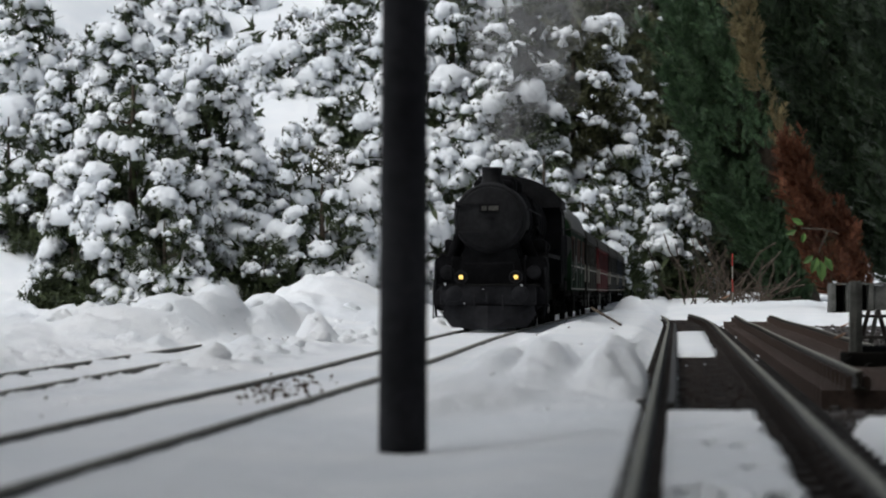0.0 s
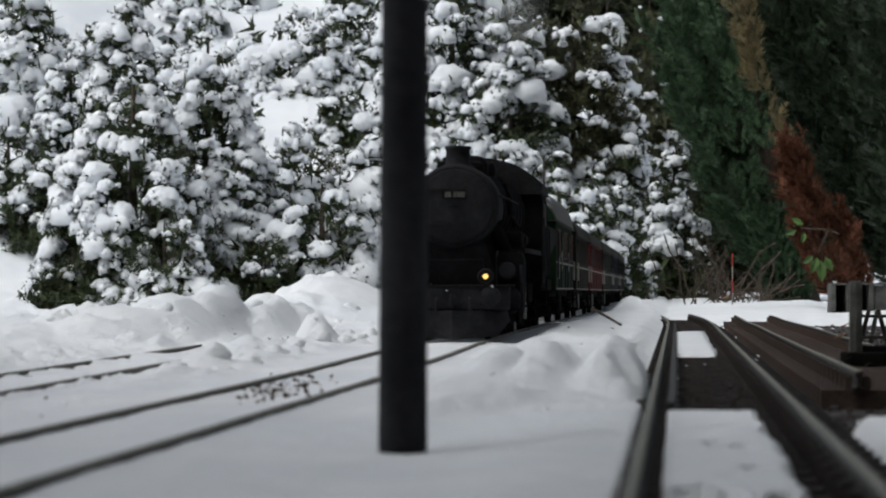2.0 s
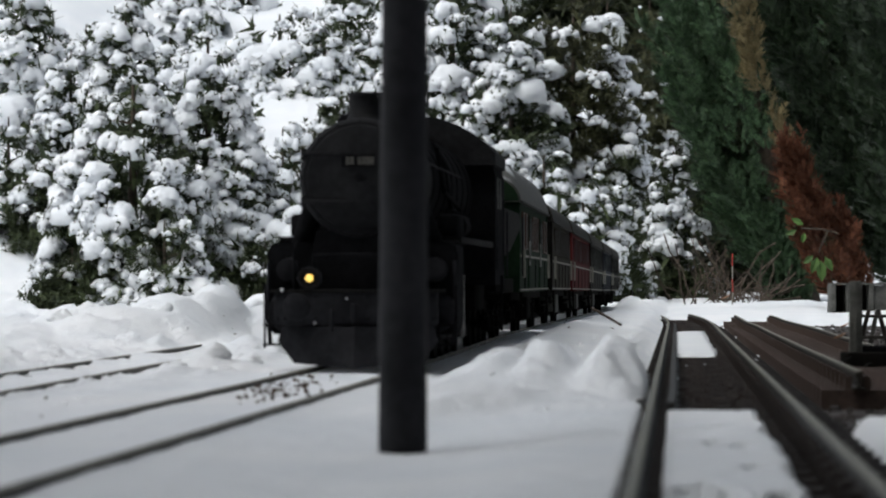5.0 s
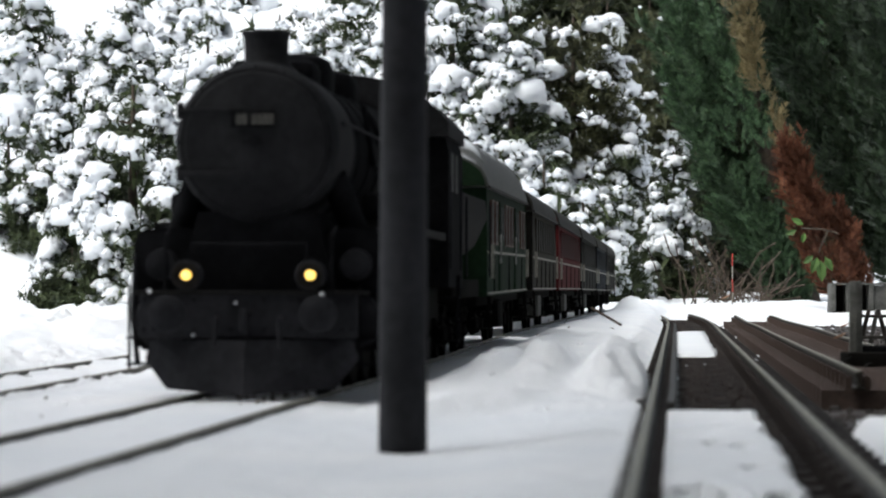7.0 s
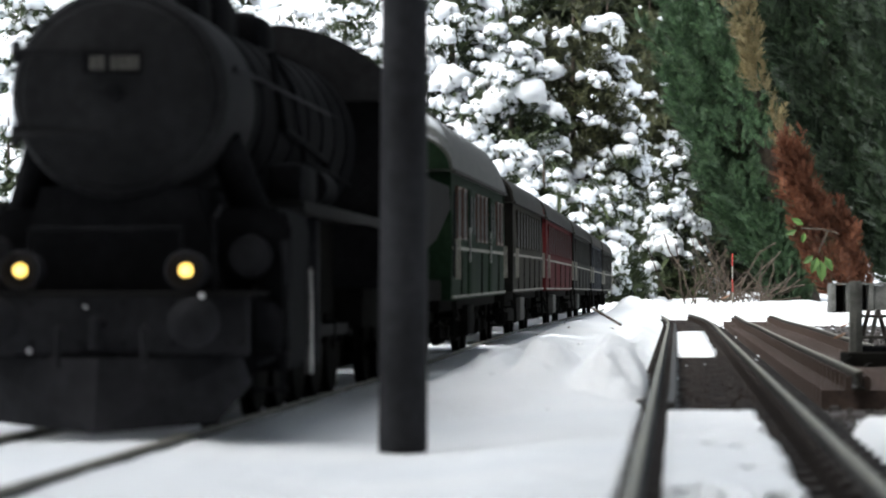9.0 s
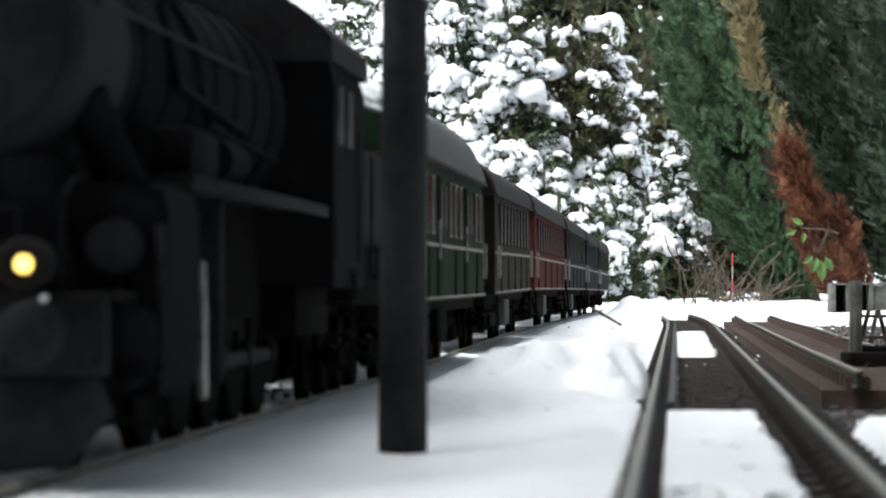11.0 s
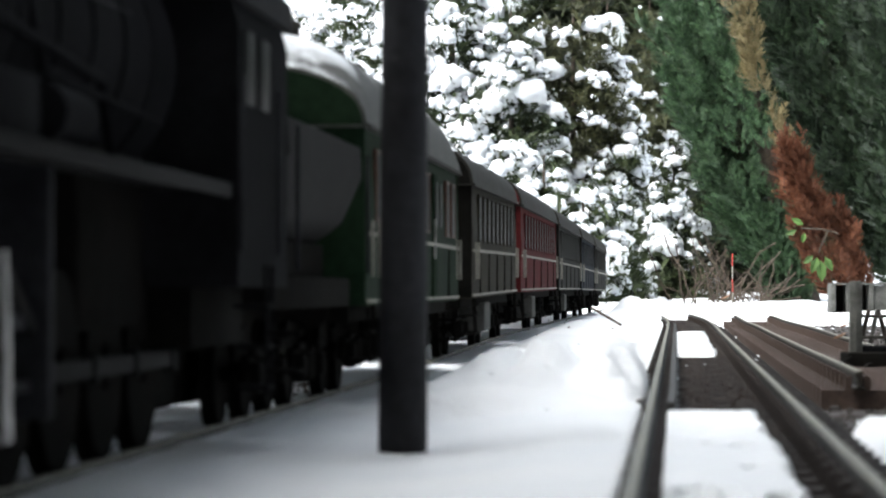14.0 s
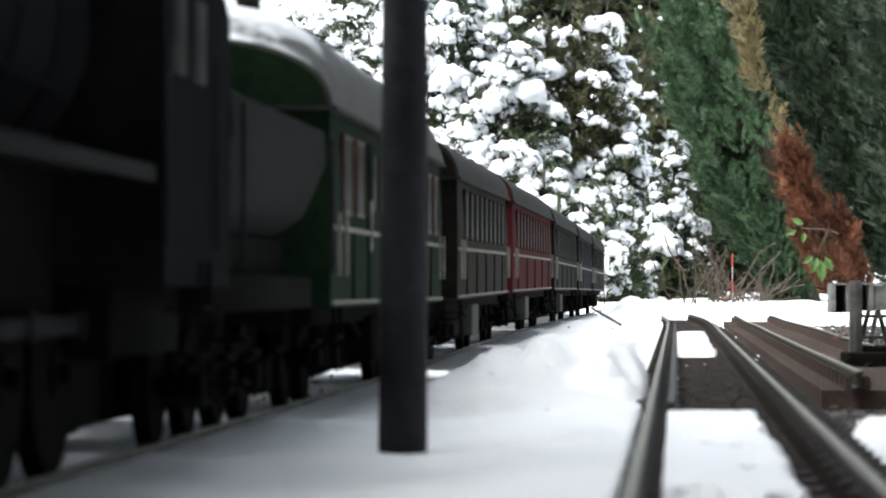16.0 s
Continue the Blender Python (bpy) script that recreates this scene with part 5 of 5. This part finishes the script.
# ---- small things beside the tracks ----
def build_clutter():
    # signal post with its drive box
    e = thing("signal_post", "grey metal signal post on a black drive box", "signal post")
    bm = B()
    box(bm, (0.2340, 1.73, 0.0165), (0.0072, 0.0045, 0.059), 0.0006)
    box(bm, (0.2340, 1.7275, 0.0165), (0.0024, 0.0012, 0.057), 0.0003)
    part("post", bm, M_GREY, e)
    bm = B()
    box(bm, (0.2440, 1.722, -0.0015), (0.036, 0.030, 0.015), 0.0015)
    part("drive_box", bm, M_UNDER, e)
    bm = B()
    rod(bm, (0.238, 1.702, -0.004), (0.238, 1.690, -0.004), 0.0045, seg=14)
    pipe(bm, [(0.228, 1.706, 0.003), (0.222, 1.690, 0.001), (0.205, 1.700, -0.002)], 0.0011)
    part("lever", bm, M_UNDER, e)
    bm = B()
    box(bm, (0.2475, 1.735, 0.0075), (0.020, 0.012, 0.004), 0.001)
    part("cap", bm, M_BLACK, e)
    # small grey shelter with two openings
    e = thing("model_shelter", "small grey wooden shelter with dark openings", "model building")
    y = 5.0
    bm = B()
    for x in (0.637, 0.664, 0.699, 0.745, 0.78):
        box(bm, (x, y, 0.026), (0.008 if x != 0.664 else 0.012, 0.05, 0.046), 0.001)
    box(bm, (0.708, y, -0.001), (0.152, 0.05, 0.010), 0.001)
    part("frame", bm, M_GREY, e)
    # black back wall: the shade inside the openings put into its colour
    part("shade_back_wall", box(B(), (0.708, y + 0.022, 0.026), (0.150, 0.003, 0.044)), M_UNDER, e)
    part("shelter_roof", box(B(), (0.710, y, 0.0500), (0.152, 0.054, 0.003), 0.001), M_GREY, e)
    part("side_panel", box(B(), (0.722, y - 0.018, 0.026), (0.036, 0.003, 0.042), 0.0005), M_GREY, e)
    # spare track panel set on its edge
    e = thing("spare_track_panel", "spare piece of track standing on its edge", "track panel")
    r = random.Random(3)
    for z in (0.0005, 0.0185):
        part("rail", box(B(), (0.400, 2.60, z), (0.105, 0.0022, 0.0026), 0.0003), M_RAIL, e)
    for i in range(13):
        x = 0.352 + 0.0078 * i
        part("sleeper", box(B(), (x, 2.604, 0.0095), (0.0034, 0.003, 0.030), 0.0004, pose(0, 0, 0, 0, r.uniform(8, 20) * (1 if i % 3 else -1), 0)), M_TIE if i % 2 else M_GREY, e)
    # red and white stake
    e = thing("marker_stake", "thin red and white striped marker stake", "stake")
    x, y = 0.541, 5.7
    for i in range(4):
        part("red_band" if i % 2 else "white_band", rod(B(), (x, y, 0.012 + 0.024 * i), (x, y, 0.036 + 0.024 * i), 0.0012, seg=10), M_RED_WHITE if i % 2 else M_LINE, e)
    # twig with young green leaves
    e = thing("leafy_twig", "thin twig with fresh green leaves", "twig")
    bm = B()
    pipe(bm, [(0.5963, 4.6, 0.125), (0.5895, 4.6, 0.1275), (0.5716, 4.6, 0.1318), (0.5401, 4.6, 0.1335)], 0.0013, 6)
    pipe(bm, [(0.581, 4.6, 0.1292), (0.569, 4.6, 0.1028), (0.5673, 4.6, 0.096)], 0.0012, 6)
    part("stem", bm, M_BARK, e)
    for x, z, ang, L in ((0.5435, 0.1386, 150, 0.0204), (0.5333, 0.1301, 200, 0.0177), (0.5452, 0.1267, 260, 0.0164), (0.5648, 0.0901, 250, 0.0273), (0.5690, 0.0858, 275, 0.0341), (0.5759, 0.0901, 300, 0.0245), (0.5588, 0.0926, 220, 0.0204)):
        bm = B()
        c = Vector((x, 4.6, z))
        ca, sa = math.cos(radians(ang)), math.sin(radians(ang))
        o = [(0, 0, 0), (0.35, 0.24, -0.1), (0.7, 0.18, -0.06), (1, 0, 0.1), (0.7, -0.18, -0.06), (0.35, -0.24, -0.1), (0.45, 0, 0.05)]
        vs = [bm.verts.new(c + Vector(((u * ca - w * sa) * L, d * L, (u * sa + w * ca) * L))) for u, w, d in o]
        for i in range(6):
            bm.faces.new((vs[i], vs[(i + 1) % 6], vs[6]))
        ext = bmesh.ops.extrude_face_region(bm, geom=bm.faces[:])
        bmesh.ops.translate(bm, vec=(0, 0.0006, 0), verts=[g for g in ext["geom"] if isinstance(g, bmesh.types.BMVert)])
        part("leaf", bm, M_SPRIG, e)
    # fallen stick and dry leaves
    e = thing("fallen_stick", "short brown stick lying on the snow", "stick")
    part("stick", pipe(B(), [(0.122, 2.50, 0.026), (0.133, 2.47, 0.019), (0.142, 2.44, 0.013)], 0.0012, 6), M_BARK, e)
    for x, y, z, k in ((0.2275, 1.75, 0.016, 0.0075), (0.345, 2.62, 0.012, 0.008), (0.575, 6.2, 0.03, 0.022)):
        e = thing("dry_leaf", "curled light brown dry leaf", "leaf", "dry leaves")
        bm = B()
        vs = []
        for i in range(9):
            for j in (-1, 0, 1):
                t = i / 8
                w = math.sin(math.pi * t) ** 0.8 * 0.45
                vs.append(bm.verts.new((x + (t - 0.5) * k, y + j * w * k, z + k * (0.5 * (t - 0.5) ** 2 + 0.3 * abs(j) * w + 0.4 * t - 0.5))))
        for i in range(8):
            for j in range(2):
                a = i * 3 + j
                bm.faces.new((vs[a], vs[a + 1], vs[a + 4], vs[a + 3]))
        ext = bmesh.ops.extrude_face_region(bm, geom=bm.faces[:])
        bmesh.ops.translate(bm, vec=(0, 0, 0.0003), verts=[g for g in ext["geom"] if isinstance(g, bmesh.types.BMVert)])
        part("blade", bm, M_LITTER, e)
    # brown brambles under the hedge
    e = thing("bramble", "tangle of bare brown brambles under the hedge", "brambles", kind="stuff")
    bm = B()
    r = random.Random(8)
    for i in range(120):
        x, y = r.uniform(0.50, 0.72), r.uniform(6.3, 7.2)
        a, L = r.uniform(-1, 1), r.uniform(0.05, 0.17)
        pts = [Vector((x, y, 0.005))]
        for k in range(4):
            a += r.uniform(-0.5, 0.5)
            pts.append(pts[-1] + Vector((math.sin(a), r.uniform(-0.3, 0.3), max(0.1, math.cos(a)))) * L / 4)
        pipe(bm, pts, r.uniform(0.0007, 0.0018), 4)
    part("canes", bm, M_BARK, e)
    # dark crumbs of moss and needles scattered over the snow, and gravel on the bare bed
    e = thing("scattered_debris", "scattered dark crumbs of moss and needles on the snow", "debris", kind="stuff")
    r = np.random.default_rng(5)
    spots = []
    for cx, cy, wx, wy, n in ((-0.163 + 0.0765 * 1.26, 1.26, 0.0085, 0.09, 110), (-0.165, 1.02, 0.012, 0.10, 10), (-0.125, 2.36, 0.03, 0.10, 40), (0.06, 2.1, 0.02, 0.4, 5), (0.12, 3.0, 0.02, 0.4, 8)):
        for i in range(n):
            x, y = cx + r.normal() * wx, cy + r.normal() * wy
            spots.append((x, y, snow_height(x, y) + 0.0004))
    pl = np.array(spots)
    v, f = scatter(CRUMBS, pl, np.tile([0.0, 0.0, 1.0], (len(pl), 1)), r.normal(size=(len(pl), 3)), r.uniform(0.0004, 0.0011, len(pl)), r)
    part("crumbs", tri_mesh(v, f, M_EARTH), None, e)
    e = thing("ballast_stones", "dark gravel stones between the sidings", "gravel", kind="stuff")
    n = 3000
    y = 0.9 * (4.6 / 0.9) ** r.uniform(0, 1, n)
    u = np.where(r.uniform(size=n) < 0.12, r.uniform(-0.006, 0.036, n), r.uniform(0.045, 0.30, n))
    pl = np.stack([u + LEAN * y, y, np.full(n, -0.0102)], 1)
    v, f = scatter(CRUMBS, pl, np.tile([0.0, 0.0, 1.0], (n, 1)) + r.normal(size=(n, 3)) * 0.3, r.normal(size=(n, 3)), r.uniform(0.0008, 0.0026, n), r)
    part("stones", tri_mesh(v, f, M_BALLAST), None, e)
    n = 1300
    y = 0.95 * (3.2 / 0.95) ** r.uniform(0, 1, n)
    u = np.where(r.uniform(size=n) < 0.5, r.uniform(-0.006, 0.036, n), r.uniform(0.045, 0.14, n))
    pl = np.stack([u + LEAN * y, y, np.where(u < 0.04, -0.0032, -0.0095)], 1)
    v, f = scatter(CRUMBS, pl, np.tile([0.0, 0.0, 1.0], (n, 1)), r.normal(size=(n, 3)), r.uniform(0.0003, 0.0011, n), r)
    part("brown_chips", tri_mesh(v, f, M_CHIP), None, e, "brown chips of bark and moss")
    # broken clumps of snow on the banks
    e = thing("snow_clumps", "broken rounded clumps of snow on the banks", "snow", kind="stuff")
    spots, sizes = [], []
    for k in range(60):
        g = r.uniform()
        if g < 0.75:
            y, u, s = r.uniform(1.5, 2.9), r.uniform(-0.26, -0.225), r.uniform(0.003, 0.010)
        else:
            y = r.uniform(2.0, 3.4)
            u, s = r.uniform(-0.50, -0.345), r.uniform(0.004, 0.012)
        spots.append((u + LEAN * y, y, snow_height(u + LEAN * y, y) - 0.42 * s))
        sizes.append(s)
    pl = np.array(spots)
    n = len(pl)
    sz = np.array(sizes)[:, None] * np.stack([r.uniform(0.9, 1.25, n), r.uniform(0.9, 1.25, n), r.uniform(0.95, 1.25, n)], 1)
    v, f = scatter([lump(60 + k, 3) for k in range(6)], pl, np.tile([0.0, 0.0, 1.0], (n, 1)) + r.normal(size=(n, 3)) * 0.2, r.normal(size=(n, 3)), sz, r)
    part("clumps", tri_mesh(v, f, M_SNOW, True), None, e)
    # loose crusts of snow along the bank
    e = thing("snow_crumbs", "loose crumbs of snow along the bank", "snow", kind="stuff")
    spots, sizes = [], []
    for i in range(110):
        y = 0.95 * (3.6 / 0.95) ** r.uniform()
        u = -0.05 + r.normal() * 0.05 if r.uniform() < 0.5 else r.uniform(-0.42, -0.20)
        if -0.21 < u < -0.105 or u > -0.012:
            continue
        spots.append((u + LEAN * y, y, snow_height(u + LEAN * y, y)))
        sizes.append(min(0.003, 0.0005 + abs(r.normal()) * 0.0006))
    for i in range(26):
        y = 1.0 * 3.6 ** r.uniform()
        u = r.uniform(-0.004, 0.035) if r.uniform() < 0.5 else r.uniform(0.045, 0.075)
        spots.append((u + LEAN * y, y, -0.0030 if u < 0.04 else -0.0095))
        sizes.append(0.0004 + abs(r.normal()) * 0.0005)
    pl = np.array(spots)
    v, f = scatter(LUMPS, pl, np.tile([0.0, 0.0, 1.0], (len(pl), 1)), r.normal(size=(len(pl), 3)), np.array(sizes), r)
    part("crumbs", tri_mesh(v, f, M_SNOW, True), None, e)


PUFFS = []


def build_smoke():
    """Thin smoke drifting up from the chimney."""
    r = random.Random(6)
    for i in range(20):
        f = i / 19
        x, z, k = 0.052 + 0.02 * f + r.uniform(-0.03, 0.085) * f, 0.150 + 0.165 * f, 0.010 + 0.030 * f * r.uniform(0.7, 1.3)
        e = thing("smoke_puff", "thin grey puff of locomotive smoke", "smoke", "smoke from the chimney")
        bm = B()
        bmesh.ops.create_icosphere(bm, subdivisions=3, radius=k)
        o = Vector((i * 3.3, 1.7, 0.4))
        for p in bm.verts:
            n = p.co.normalized()
            p.co *= 1 + 0.45 * noise.noise(n * 1.4 + o) + 0.30 * noise.noise(n * 3.0 + o)
        part("wisp", bm, M_SMOKE, e)
        PUFFS.append((e, (x, 2.60 + r.uniform(0, 0.25), z), 0.004 * r.uniform(-0.5, 2), 0.050 + 0.02 * f))


build_hedges()
build_shading_hedge()
build_shading_house()
build_clutter()
build_smoke()
motions()
